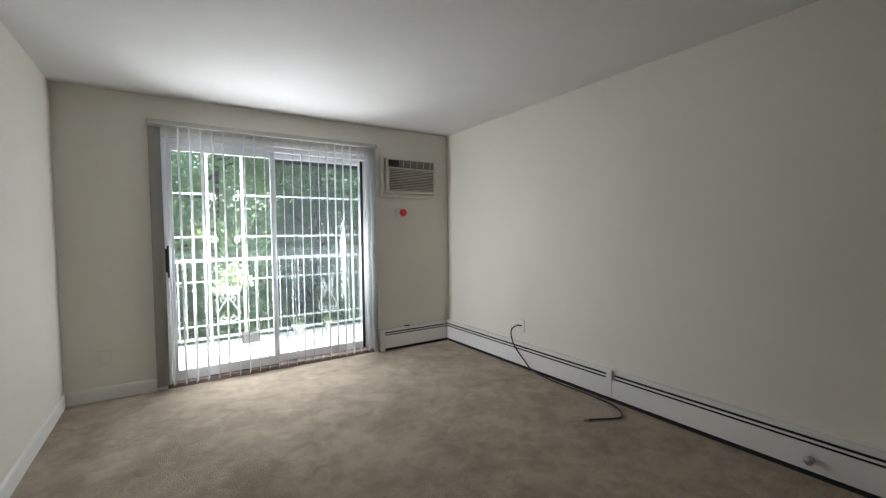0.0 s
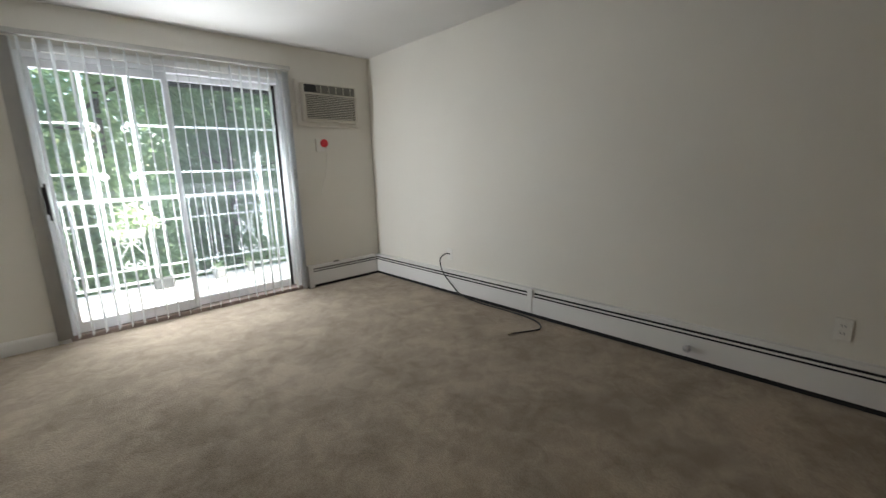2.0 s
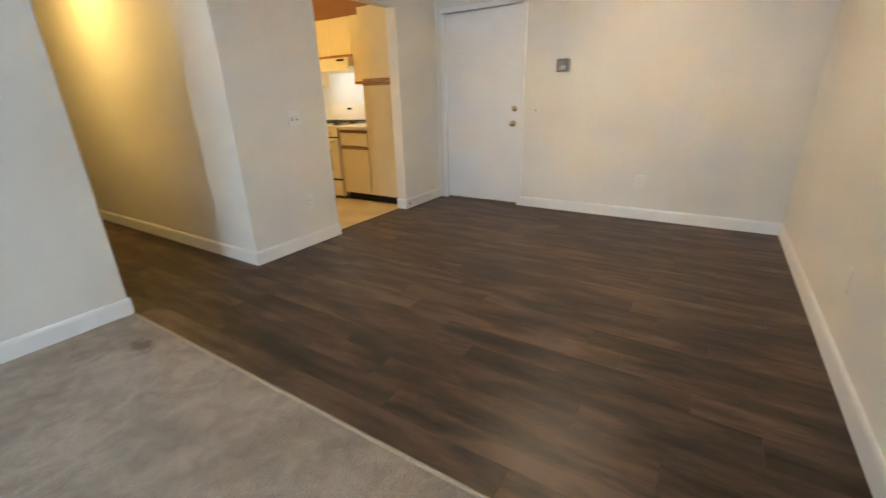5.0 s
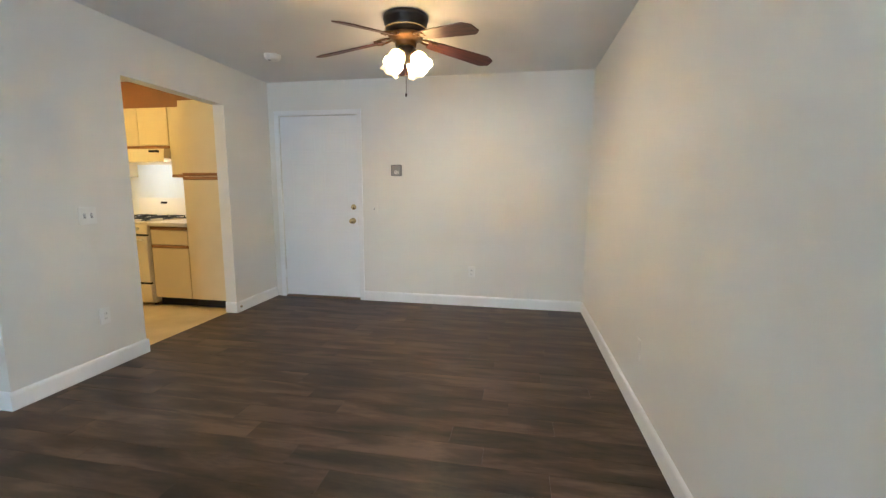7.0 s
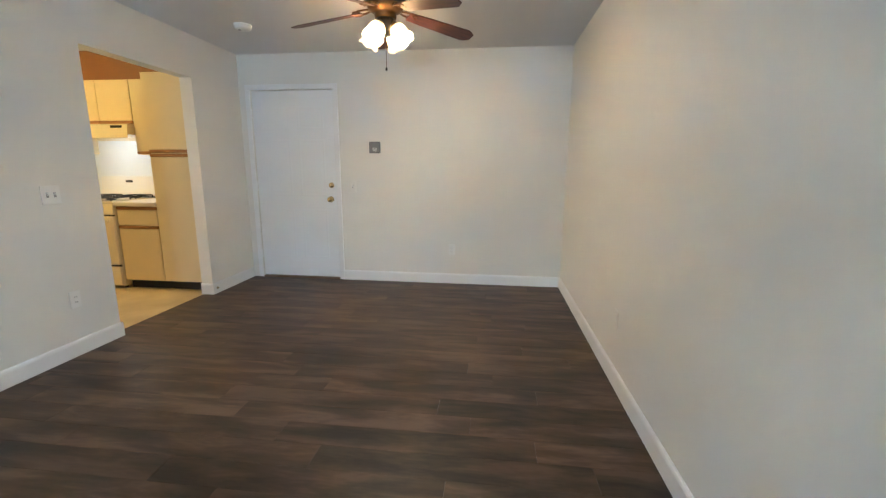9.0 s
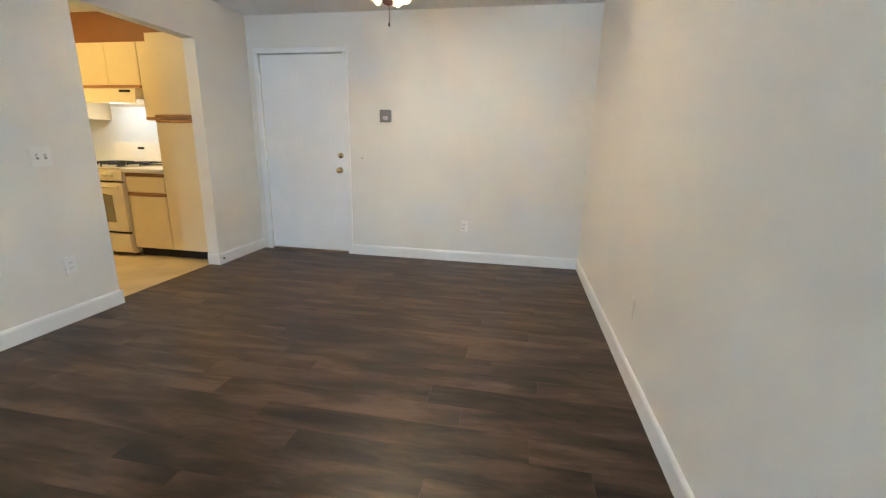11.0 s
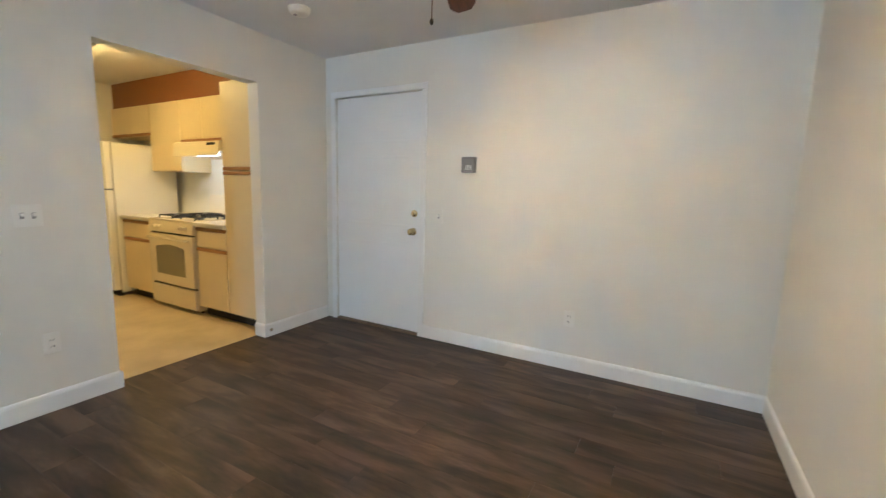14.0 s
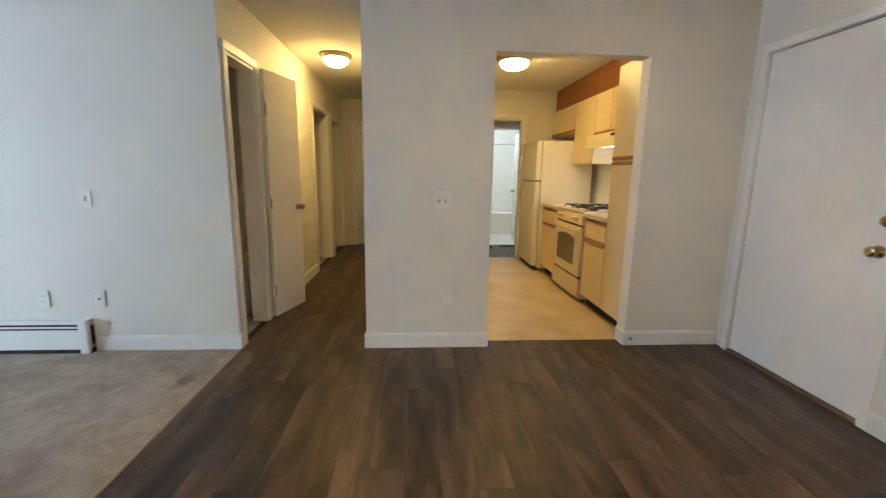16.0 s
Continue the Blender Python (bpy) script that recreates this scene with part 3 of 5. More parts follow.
dome_light("ceiling_light", 4.78, -1.005, 0.158, M_DOME, "round flush ceiling light, lit, on the hall ceiling")
dome_light("ceiling_light", 4.675, -2.832, 0.185, M_DOME, "round flush ceiling light, lit, on the kitchen ceiling")
dome_light("ceiling_light", 8.5, -3.3, 0.165, M_BATHDOME, "round flush ceiling light, lit, on the bathroom ceiling")

# ---------------------------------------------------------------- ceiling fan
FX, FY, FZ, FR, FA = 1.07, -2.655, 2.303, 0.672, -2.4
fan = empty("ceiling_fan", (FX, FY, C), "dark wood five-blade ceiling fan with four lit tulip shades", "ceiling fan")
fm = Matrix.Translation((FX, FY, 0))
part("motor_housing", lathe([(0, C), (0.148, C), (0.153, C - 0.008), (0.153, C - 0.030), (0.149, C - 0.034), (0.147, C - 0.056), (0.143, C - 0.060), (0.141, C - 0.082), (0.136, C - 0.092), (0.128, C - 0.114), (0.116, C - 0.122), (0, C - 0.122)], 32, fm), M_BRONZE, fan, "dark bronze housing")
part("brass_band", lathe([(0.141, C - 0.083), (0.1435, C - 0.086), (0.1435, C - 0.090), (0.139, C - 0.093)], 32, fm), M_BRASS, fan, "thin brass band")
part("rotor_cap", lathe([(0.120, C - 0.120), (0.124, C - 0.126), (0.110, C - 0.148), (0.084, C - 0.160), (0.070, C - 0.168), (0.074, C - 0.180), (0.070, C - 0.2), (0, C - 0.2)], 28, fm), M_ABRASS, fan, "aged bronze rotor cap")
part("switch_housing", lathe([(0, C - 0.198), (0.062, C - 0.2), (0.066, C - 0.23), (0.062, C - 0.28), (0.045, C - 0.30), (0.02, C - 0.305), (0, C - 0.305)], 24, fm), M_BRONZE, fan)
SAG = Matrix.Rotation(radians(1.8), 4, Vector((-0.96, -0.26, 0)))       # the blades hang slightly out of level
for k in range(5):
    a = FA + 72 * k
    m = fm @ Matrix.Translation((0, 0, FZ)) @ SAG @ pose(0, 0, 0, 0, 0, a) @ pose(0, 0, 0, 0, 8, 0)
    arm = bmesh.new()
    tube(arm, curve_pts([(0.07, 0, 0.012), (0.11, 0.018, 0.010), (0.15, 0.035, 0.008), (0.20, 0.03, 0.006), (0.235, 0.0, 0.006)], 5), 0.007, 6)
    tube(arm, curve_pts([(0.07, 0, 0.012), (0.11, -0.018, 0.010), (0.15, -0.035, 0.008), (0.20, -0.03, 0.006), (0.235, 0.0, 0.006)], 5), 0.007, 6)
    box(arm, 0.175, 0.222, -0.045, 0.045, -0.001, 0.008, bevel=0.002)
    for sx, sy in ((0.188, -0.03), (0.188, 0.03), (0.212, 0.0)):
        bmesh.ops.create_icosphere(arm, subdivisions=1, radius=0.007, matrix=Matrix.Translation((sx, sy, -0.002)))
    bmesh.ops.transform(arm, matrix=m, verts=arm.verts)
    part("blade_iron", arm, M_ABRASS, fan)
    bl = bmesh.new()
    outline = [(0.165, -0.046), (0.30, -0.056), (0.615, -0.070), (0.632, -0.062), (FR, -0.036), (FR, 0.036), (0.632, 0.062), (0.615, 0.070), (0.30, 0.056), (0.165, 0.046)]
    top = [bl.verts.new((x, y, 0.003)) for x, y in outline]
    bot = [bl.verts.new((x, y, -0.003)) for x, y in outline]
    bl.faces.new(top)
    bl.faces.new(bot[::-1])
    for i in range(len(outline)):
        j = (i + 1) % len(outline)
        bl.faces.new((top[i], bot[i], bot[j], top[j]))
    o = part("blade", bl, M_BLADE, fan, "dark mahogany blade")
    o.matrix_basis = Matrix.Translation((0, 0, FZ - C)) @ SAG @ pose(0, 0, 0, 0, 0, a) @ pose(0, 0, 0, 0, 8, 0) @ pose(0, 0, 0, -13, 0, 0)
VIEW = -65.0
for k in range(4):
    a = VIEW + 45 + 90 * k
    m = fm @ pose(0, 0, C - 0.255, 0, 0, a) @ Matrix.Translation((0.062, 0, 0.015)) @ pose(0, 0, 0, 0, 180 - 38, 0)
    fit_ = lathe([(0, -0.03), (0.016, -0.03), (0.018, 0.0), (0.030, 0.006), (0.030, 0.03), (0.0, 0.03)], 16, m)
    part("lamp_holder", fit_, M_ABRASS, fan)
    sh = bmesh.new()
    prof = [(0.028, 0.022), (0.045, 0.035), (0.056, 0.062), (0.058, 0.09), (0.060, 0.115), (0.070, 0.138)]
    n = 24
    rings = []
    for i, (r, z) in enumerate(prof):
        row = []
        for q in range(n):
            th = 2 * math.pi * q / n
            f = (i / 5) ** 3
            row.append(sh.verts.new((r * (1 + 0.035 * f * math.cos(6 * th)) * math.cos(th), r * (1 + 0.035 * f * math.cos(6 * th)) * math.sin(th), z + 0.005 * f * math.cos(6 * th))))
        rings.append(row)
    for r0, r1 in zip(rings, rings[1:]):
        for q in range(n):
            sh.faces.new((r0[q], r0[(q + 1) % n], r1[(q + 1) % n], r1[q])).smooth = True
    bmesh.ops.transform(sh, matrix=m, verts=sh.verts)
    bulb = lathe([(0, 0.028), (0.012, 0.03), (0.022, 0.05), (0.026, 0.07), (0.020, 0.09), (0, 0.098)], 12, m)
    part("bulb", bulb, M_BULB, fan, "lit bulb")
    part("tulip_shade", sh, M_SHADE, fan, "lit frosted glass tulip shade")
ch = bmesh.new()
tube(ch, [(FX, FY, C - 0.30), (FX, FY, C - 0.50)], 0.0025, 6)
part("pull_chain", ch, M_ABRASS, fan)
part("pull_knob", lathe([(0, 0), (0.006, -0.004), (0.008, -0.014), (0.005, -0.026), (0, -0.028)], 12, Matrix.Translation((FX, FY, C - 0.5))), M_BRONZE, fan)

# ---------------------------------------------------------------- baseboard heaters

def heater(name, length, m, label, knob=None, joints=(), caps=(True, True)):
    """Built along +x with its back on y = 0 and its face towards -y."""
    loc = m.translation
    ob = empty(name, loc, label, "heater", "baseboard heaters")
    rot = m.to_3x3().to_4x4()

    def sub(nm, bm, mt, lab=""):
        bmesh.ops.transform(bm, matrix=rot, verts=bm.verts)
        o = new(nm, mesh(nm, bm, mt))
        o.parent = ob
        if lab:
            o["label"] = lab
        return o
    sub("back_plate", bx(0, length, -0.006, 0, 0.02, 0.236), M_HEAT)
    bm = bmesh.new()
    box(bm, 0, length, -0.045, -0.006, 0.228, 0.236, bevel=0.003)
    box(bm, 0, length, -0.047, -0.043, 0.208, 0.230)
    sub("top_cover", bm, M_HEAT)
    sub("damper", bx(0, length, -0.058, -0.050, 0.184, 0.196, bevel=0.002), M_HEAT)
    sub("front_panel", bx(0, length, -0.068, -0.062, 0.036, 0.176, bevel=0.0025), M_HEAT)
    sub("fin_pipe", bx(0, length, -0.042, -0.008, 0.06, 0.20), M_DARK, "dark finned pipe")
    # Black strip added for the shade below the front panel.
    sub("shade_strip", bx(0, length, -0.056, -0.010, 0.004, 0.040), M_DARK, "black strip standing for the shade under the panel")
    for i, c in enumerate(caps):
        if c:
            x = (0, length - 0.06)[i]
            bm = bx(x, x + 0.06, -0.074, 0, 0.006, 0.247, bevel=0.008, seg=2)
            sub("end_cap", bm, M_HEAT)
    for j in joints:
        sub("joint_cover", bx(j - 0.025, j + 0.025, -0.0715, -0.005, 0.04, 0.2405, bevel=0.002), M_HEAT)
    if knob:
        k = lathe([(0, 0), (0.012, 0), (0.012, 0.03), (0.019, 0.032), (0.021, 0.048), (0.015, 0.053), (0, 0.054)], 14, Matrix.Translation((knob[0], -0.068, knob[1])) @ Matrix.Rotation(radians(90), 4, "X"))
        sub("valve_knob", k, M_ALU, "small worn metal valve knob")
    return ob


HL = 4.72 - 0.402
heater("baseboard_heater", HL + 0.075, Matrix.Translation((E, N - 0.002, 0)) @ pose(0, 0, 0, 0, 0, -90), "long white enamel baseboard heater below the bare wall", knob=(N - 1.36, 0.105), joints=(N - 2.54,), caps=(False, True))
heater("baseboard_heater", E - 2.15 - 0.075, Matrix.Translation((2.15, N, 0)), "short white enamel baseboard heater beside the balcony door", caps=(True, False))

# ---------------------------------------------------------------- sliding balcony door
sd = empty("sliding_door", (1.17, N, 0), "white framed sliding glass balcony door, shut", "sliding door")
b = bmesh.new()
box(b, SL0, SL0 + 0.035, N + 0.02, N + 0.16, 0.04, SLZ)
box(b, SL1 - 0.035, SL1, N + 0.02, N + 0.16, 0.04, SLZ)
box(b, SL0 + 0.035, SL1 - 0.035, N + 0.02, N + 0.16, SLZ - 0.04, SLZ)
part("outer_frame", b, M_FRAME, sd)
part("sill_track", bx(SL0, SL1, N - 0.01, N + 0.17, -0.004, 0.04, bevel=0.004), mat("worn_sill", (0.34, 0.27, 0.25), 0.6, col2=(0.22, 0.16, 0.14), scale=18, bump=0.3, bscale=60), sd, "worn brown sill track")


def sash(x0, x1, y0, y1, z0, z1, st, top, bot, glass, lab):
    bm = bmesh.new()
    box(bm, x0, x0 + st, y0, y1, z0, z1, bevel=0.003)
    box(bm, x1 - st, x1, y0, y1, z0, z1, bevel=0.003)
    box(bm, x0 + st, x1 - st, y0, y1, z1 - top, z1, bevel=0.003)
    box(bm, x0 + st, x1 - st, y0, y1, z0, z0 + bot, bevel=0.003)
    f = part("sash_frame", bm, M_FRAME, sd, lab)
    yc = (y0 + y1) / 2
    p = part("glass_pane", bx(x0 + st, x1 - st, yc - 0.003, yc + 0.003, z0 + bot, z1 - top), glass, f)
    p.location = (0, 0, 0)
    p.visible_shadow = False
    return f


s1 = sash(SL0 + 0.036, 1.142, N + 0.03, N + 0.065, 0.045, SLZ - 0.042, 0.045, 0.06, 0.085, M_GLASS, "white inner sliding sash")
s2 = sash(1.105, SL1 - 0.036, N + 0.085, N + 0.12, 0.045, SLZ - 0.042, 0.045, 0.05, 0.075, M_GLASS, "white fixed sash")
part("screen", bx(1.16, SL1 - 0.09, N + 0.139, N + 0.141, 0.09, SLZ - 0.06), M_SCREEN, sd, "fine grey insect screen").visible_shadow = False
b = bmesh.new()
box(b, SL1 - 0.09, SL1 - 0.062, N + 0.078, N + 0.084, 0.05, SLZ - 0.05)
box(b, 1.16, SL1 - 0.09, N + 0.125, N + 0.135, SLZ - 0.13, SLZ - 0.085)
part("gasket", b, M_DARK, sd, "dark rubber gasket")
b = bmesh.new()
box(b, 0.237, 0.266, N - 0.012, N + 0.03, 0.985, 1.185, bevel=0.004)
box(b, 0.262, 0.276, N - 0.034, N - 0.010, 0.94, 1.21, bevel=0.004)
part("latch_handle", b, M_CORD, sd, "black plastic latch handle")
b = bmesh.new()
box(b, SL0 - 0.05, SL0, N - 0.016, N, 0, SLZ + 0.05, bevel=0.003)
box(b, SL1, SL1 + 0.045, N - 0.016, N, 0, SLZ + 0.05, bevel=0.003)
box(b, SL0, SL1, N - 0.016, N, SLZ, SLZ + 0.05, bevel=0.003)
structure("trim_sliding_door", b, M_TRIM, "white painted casing of the balcony door", "trim")

# ---------------------------------------------------------------- vertical blinds
vb = empty("vertical_blinds", (1.15, N - 0.06, 2.2), "white vertical blinds with slats turned open", "blinds")
part("head_rail", bx(0.15, 2.15, N - 0.100, N - 0.050, 2.192, 2.228, bevel=0.004), mat("rail_grey", (0.46, 0.45, 0.42), 0.45, var=0.05, scale=8), vb, "grey beige head rail")
NS = 22
slat_b = bmesh.new()
rows = []
for i in range(5):
    u = -0.0445 + 0.089 * i / 4
    bow = 0.004 * (1 - (u / 0.0445) ** 2)
    rows.append([slat_b.verts.new((bow + d, u, z)) for d, z in ((0, 0), (0, -2.135), (0.0012, -2.135), (0.0012, 0))])
for r0, r1 in zip(rows, rows[1:]):
    for k in range(4):
        slat_b.faces.new((r0[k], r0[(k + 1) % 4], r1[(k + 1) % 4], r1[k])).smooth = k in (0, 2)
slat_b.faces.new(rows[0])
slat_b.faces.new(rows[-1][::-1])
bmesh.ops.recalc_face_normals(slat_b, faces=slat_b.faces)
slat_me = mesh("slat", slat_b, M_SLAT)


def slat(x, turn, dy=0.0):
    o = new("slat", slat_me)
    o.parent = vb
    o.matrix_basis = Matrix.Translation((x - 1.15, -0.015 + dy, -0.02)) @ pose(0, 0, 0, 0, 0, turn)
    return o


for i in range(NS):
    slat(0.285 + 0.0825 * i, -13 + random.uniform(-4, 4))
# The end slat's shade is put into a darker colour of its own.
end_slat = slat(0.205, -80, 0.02)
end_slat.data = slat_me.copy()
end_slat.data.materials[0] = mat("shaded_slat", (0.34, 0.325, 0.30), 0.55, var=0.06, scale=6)
end_slat["label"] = "end slat turned flat, greyed to stand for its shade"
for i in range(5):
    slat(2.075 + 0.012 * i, -18 + random.uniform(-3, 3))
part("wand", tube(bmesh.new(), [(0.25, N - 0.12, 2.17), (0.252, N - 0.122, 1.25)], 0.004, 6), M_SLAT, vb)

# ---------------------------------------------------------------- kitchen
KF, KB = -3.47, S                                   # cabinet fronts, wall


def cabinet(name, x0, x1, z0, z1, yf, label, doors, kick=False, group="kitchen cabinets"):
    """doors: list of (x0, x1, z0, z1, pull) with pull 'top', 'bottom' or ''. The pull is a routed oak strip."""
    ob = empty(name, ((x0 + x1) / 2, (yf + KB) / 2, z0), label, "cabinet", group)
    zb = z0 + (0.095 if kick else 0)
    part("cabinet_body", bx(x0 + 0.001, x1 - 0.001, KB + 0.002, yf - 0.020, zb, z1), M_CAB, ob)
    if kick:
        part("kick_plate", bx(x0 + 0.001, x1 - 0.001, yf - 0.09, yf - 0.07, z0 + 0.002, zb), M_DARK, ob, "dark recessed kick plate")
    for a0, a1, c0, c1, pull in doors:
        d0, d1 = c0 + (0.034 if pull == "bottom" else 0), c1 - (0.034 if pull == "top" else 0)
        d = part("cabinet_door", bx(a0 + 0.0015, a1 - 0.0015, yf - 0.018, yf, d0 + 0.001, d1 - 0.001, bevel=0.002), M_CAB, ob)
        if pull:
            z = c0 if pull == "bottom" else c1 - 0.034
            bm = bx(a0 + 0.0015, a1 - 0.0015, yf - 0.017, yf + 0.006, z + 0.002, z + 0.033, bevel=0.005)
            o = part("oak_pull", bm, M_OAK, d, "oak finger pull strip")
            o.location = (0, 0, 0)
    return ob


cabinet("pantry_cabinet", E + T + 0.004, 3.655, 0.0, 2.135, KF, "tall cream laminate pantry cabinet with oak pulls",
        [(E + T + 0.006, 3.653, 0.10, 1.385, "top"), (E + T + 0.006, 3.653, 1.390, 2.133, "bottom")], kick=True)
cabinet("base_cabinet", 3.657, 4.105, 0.0, 0.868, KF, "cream laminate base cabinet with one drawer",
        [(3.659, 4.103, 0.10, 0.672, "top"), (3.659, 4.103, 0.680, 0.865, "top")], kick=True)
cabinet("base_cabinet", 4.89, 5.46, 0.0, 0.868, KF, "narrow cream laminate base cabinet beside the fridge",
        [(4.892, 5.458, 0.10, 0.672, "top"), (4.892, 5.458, 0.680, 0.865, "top")], kick=True)
UF = -3.82
cabinet("wall_cabinet", 3.657, 4.105, 1.385, 2.148, UF, "cream laminate wall cabinet beside the pantry", [(3.659, 4.103, 1.387, 2.146, "bottom")])
cabinet("wall_cabinet", 4.107, 4.885, 1.700, 2.148, UF, "short cream wall cabinet above the range hood",
        [(4.109, 4.495, 1.702, 2.146, "bottom"), (4.497, 4.883, 1.702, 2.146, "bottom")])
cabinet("wall_cabinet", 4.887, 5.485, 1.400, 2.148, UF, "cream laminate wall cabinet beside the fridge", [(4.889, 5.483, 1.402, 2.146, "")])
cabinet("wall_cabinet", 5.487, 6.345, 1.800, 2.148, UF, "short cream wall cabinet above the fridge",
        [(5.489, 5.915, 1.802, 2.146, "bottom"), (5.917, 6.343, 1.802, 2.146, "bottom")])
structure("wall_soffit", bx(3.66, KE, KB + 0.001, UF - 0.03, 2.150, C), M_SOFFIT, "brown painted soffit above the wall cabinets", "soffit")

for x0, x1 in ((3.657, 4.107), (4.888, 5.47)):
    thing("countertop", bx(x0, x1, KB + 0.003, KF + 0.022, 0.870, 0.910, bevel=0.006, seg=2), M_COUNTER, "pale laminate countertop on the base cabinet", "countertop", "countertops")
structure("wall_backsplash", bx(3.66, 5.49, KB + 0.0005, KB + 0.004, 0.911, 1.698), M_TILE, "white splash panel behind the stove", "backsplash")

# stove
st = empty("gas_stove", (4.497, -3.80, 0), "cream enamel freestanding gas stove with black grates", "stove")
X0, X1 = 4.115, 4.880
part("stove_body", bx(X0, X1, KB + 0.02, KF, 0.03, 0.895, bevel=0.004), M_STOVE, st)
for fx in (X0 + 0.05, X1 - 0.05):
    for fy in (KF - 0.06, KB + 0.08):
        part("foot", lathe([(0, 0.0), (0.018, 0.0), (0.018, 0.03), (0, 0.03)], 10, Matrix.Translation((fx, fy, 0.002))), M_DARK, st)
part("cooktop", bx(X0 - 0.002, X1 + 0.002, KB + 0.02, KF + 0.018, 0.896, 0.914, bevel=0.006, seg=2), M_STOVE, st)
bm = bmesh.new()
vs = [(KF + 0.001, 0.775), (KF + 0.034, 0.785), (KF + 0.020, 0.892), (KF + 0.001, 0.892)]
rows = [[bm.verts.new((x, y, z)) for y, z in vs] for x in (X0 + 0.002, X1 - 0.002)]
for k in range(4):
    bm.faces.new((rows[0][k], rows[0][(k + 1) % 4], rows[1][(k + 1) % 4], rows[1][k]))
bm.faces.new(rows[0]), bm.faces.new(rows[1])
bmesh.ops.recalc_face_normals(bm, faces=bm.faces)
cp = part("control_panel", bm, M_STOVE, st)
for kx in (4.23, 4.31, 4.67, 4.75):
    k = lathe([(0, 0), (0.021, 0), (0.021, 0.008), (0.016, 0.012), (0.015, 0.028), (0, 0.029)], 16, Matrix.Translation((kx, KF + 0.028, 0.838)) @ Matrix.Rotation(radians(-82), 4, "X"))
    o = part("burner_knob", k, M_STOVE, cp)
    o.location = (0, 0, 0)
od = part("oven_door", bx(X0 + 0.004, X1 - 0.004, KF + 0.001, KF + 0.038, 0.262, 0.765, bevel=0.008, seg=2), M_STOVE, st)
bm = bmesh.new()
cx, z0, z1 = (X0 + X1) / 2, 0.36, 0.635
outl = [(cx - 0.245, z0), (cx + 0.245, z0)] + [(cx + 0.245 - 0.49 * i / 10, z1 + 0.03 * math.sin(math.pi * i / 10)) for i in range(11)]
fr_ = [bm.verts.new((x, KF + 0.0405, z)) for x, z in outl]
bk_ = [bm.verts.new((x, KF + 0.034, z)) for x, z in outl]
bm.faces.new(fr_)
for i in range(len(outl)):
    bm.faces.new((fr_[i], fr_[(i + 1) % len(outl)], bk_[(i + 1) % len(outl)], bk_[i]))
bmesh.ops.recalc_face_normals(bm, faces=bm.faces)
o = part("oven_window", bm, M_OVENGL, od, "dark olive oven window")
o.location = (0, 0, 0)
bm = tube(bmesh.new(), curve_pts([(X0 + 0.05, KF + 0.036, 0.722), (X0 + 0.08, KF + 0.075, 0.727), (cx, KF + 0.082, 0.73), (X1 - 0.08, KF + 0.075, 0.727), (X1 - 0.05, KF + 0.036, 0.722)]), 0.013, 8)
o = part("oven_handle", bm, M_STOVE, od)
o.location = (0, 0, 0)
part("drawer_front", bx(X0 + 0.004, X1 - 0.004, KF + 0.001, KF + 0.034, 0.045, 0.240, bevel=0.007, seg=2), M_STOVE, st)
part("dark_seam", bx(X0 + 0.01, X1 - 0.01, KF - 0.01, KF + 0.012, 0.241, 0.261), M_DARK, st)
part("door_seam", bx(X0 + 0.01, X1 - 0.01, KF - 0.01, KF + 0.010, 0.766, 0.776), M_DARK, st)
bm = bmesh.new()
box(bm, X0 + 0.01, X1 - 0.01, KB + 0.022, KB + 0.075, 0.913, 1.150)
for v in bm.verts:
    if v.co.z > 1.0 and v.co.y > KB + 0.05:
        v.co.y -= 0.02
bmesh.ops.bevel(bm, geom=list(bm.edges), offset=0.012, segments=2, affect="EDGES")
bg = part("back_guard", bm, M_APPL, st, "white enamel back guard")
bm = bx(4.455, 4.545, KB + 0.060, KB + 0.0665, 1.080, 1.106, bevel=0.003)
o = part("clock_display", bm, M_DARK, bg, "small dark clock display")
o.location = (0, 0, 0)
part("vent_slot", bx(X0 + 0.04, X1 - 0.04, KB + 0.05, KB + 0.082, 0.914, 0.922), M_DARK, st)
for gx in (4.305, 4.69):
    for gy in (-3.63, -3.93):
        g = bmesh.new()
        r = 0.115
        tube(g, [(gx - r, gy - r, 0.944), (gx + r, gy - r, 0.944), (gx + r, gy + r, 0.944), (gx - r, gy + r, 0.944), (gx - r, gy - r, 0.944)], 0.006, 6)
        for dx, dy in ((1, 0), (-1, 0), (0, 1), (0, -1)):
            tube(g, [(gx + dx * r, gy + dy * r, 0.946), (gx + dx * 0.035, gy + dy * 0.035, 0.948)], 0.006, 6)
        for dx, dy in ((1, 1), (1, -1), (-1, 1), (-1, -1)):
            tube(g, [(gx + dx * r, gy + dy * r, 0.946), (gx + dx * r, gy + dy * r, 0.914)], 0.006, 6)
        part("grate", g, M_IRON, st, "black cast iron grate")
        part("burner_cap", lathe([(0, 0.932), (0.034, 0.931), (0.038, 0.922), (0.048, 0.918), (0.048, 0.914), (0, 0.914)], 18, Matrix.Translation((gx, gy, 0))), M_IRON, st)

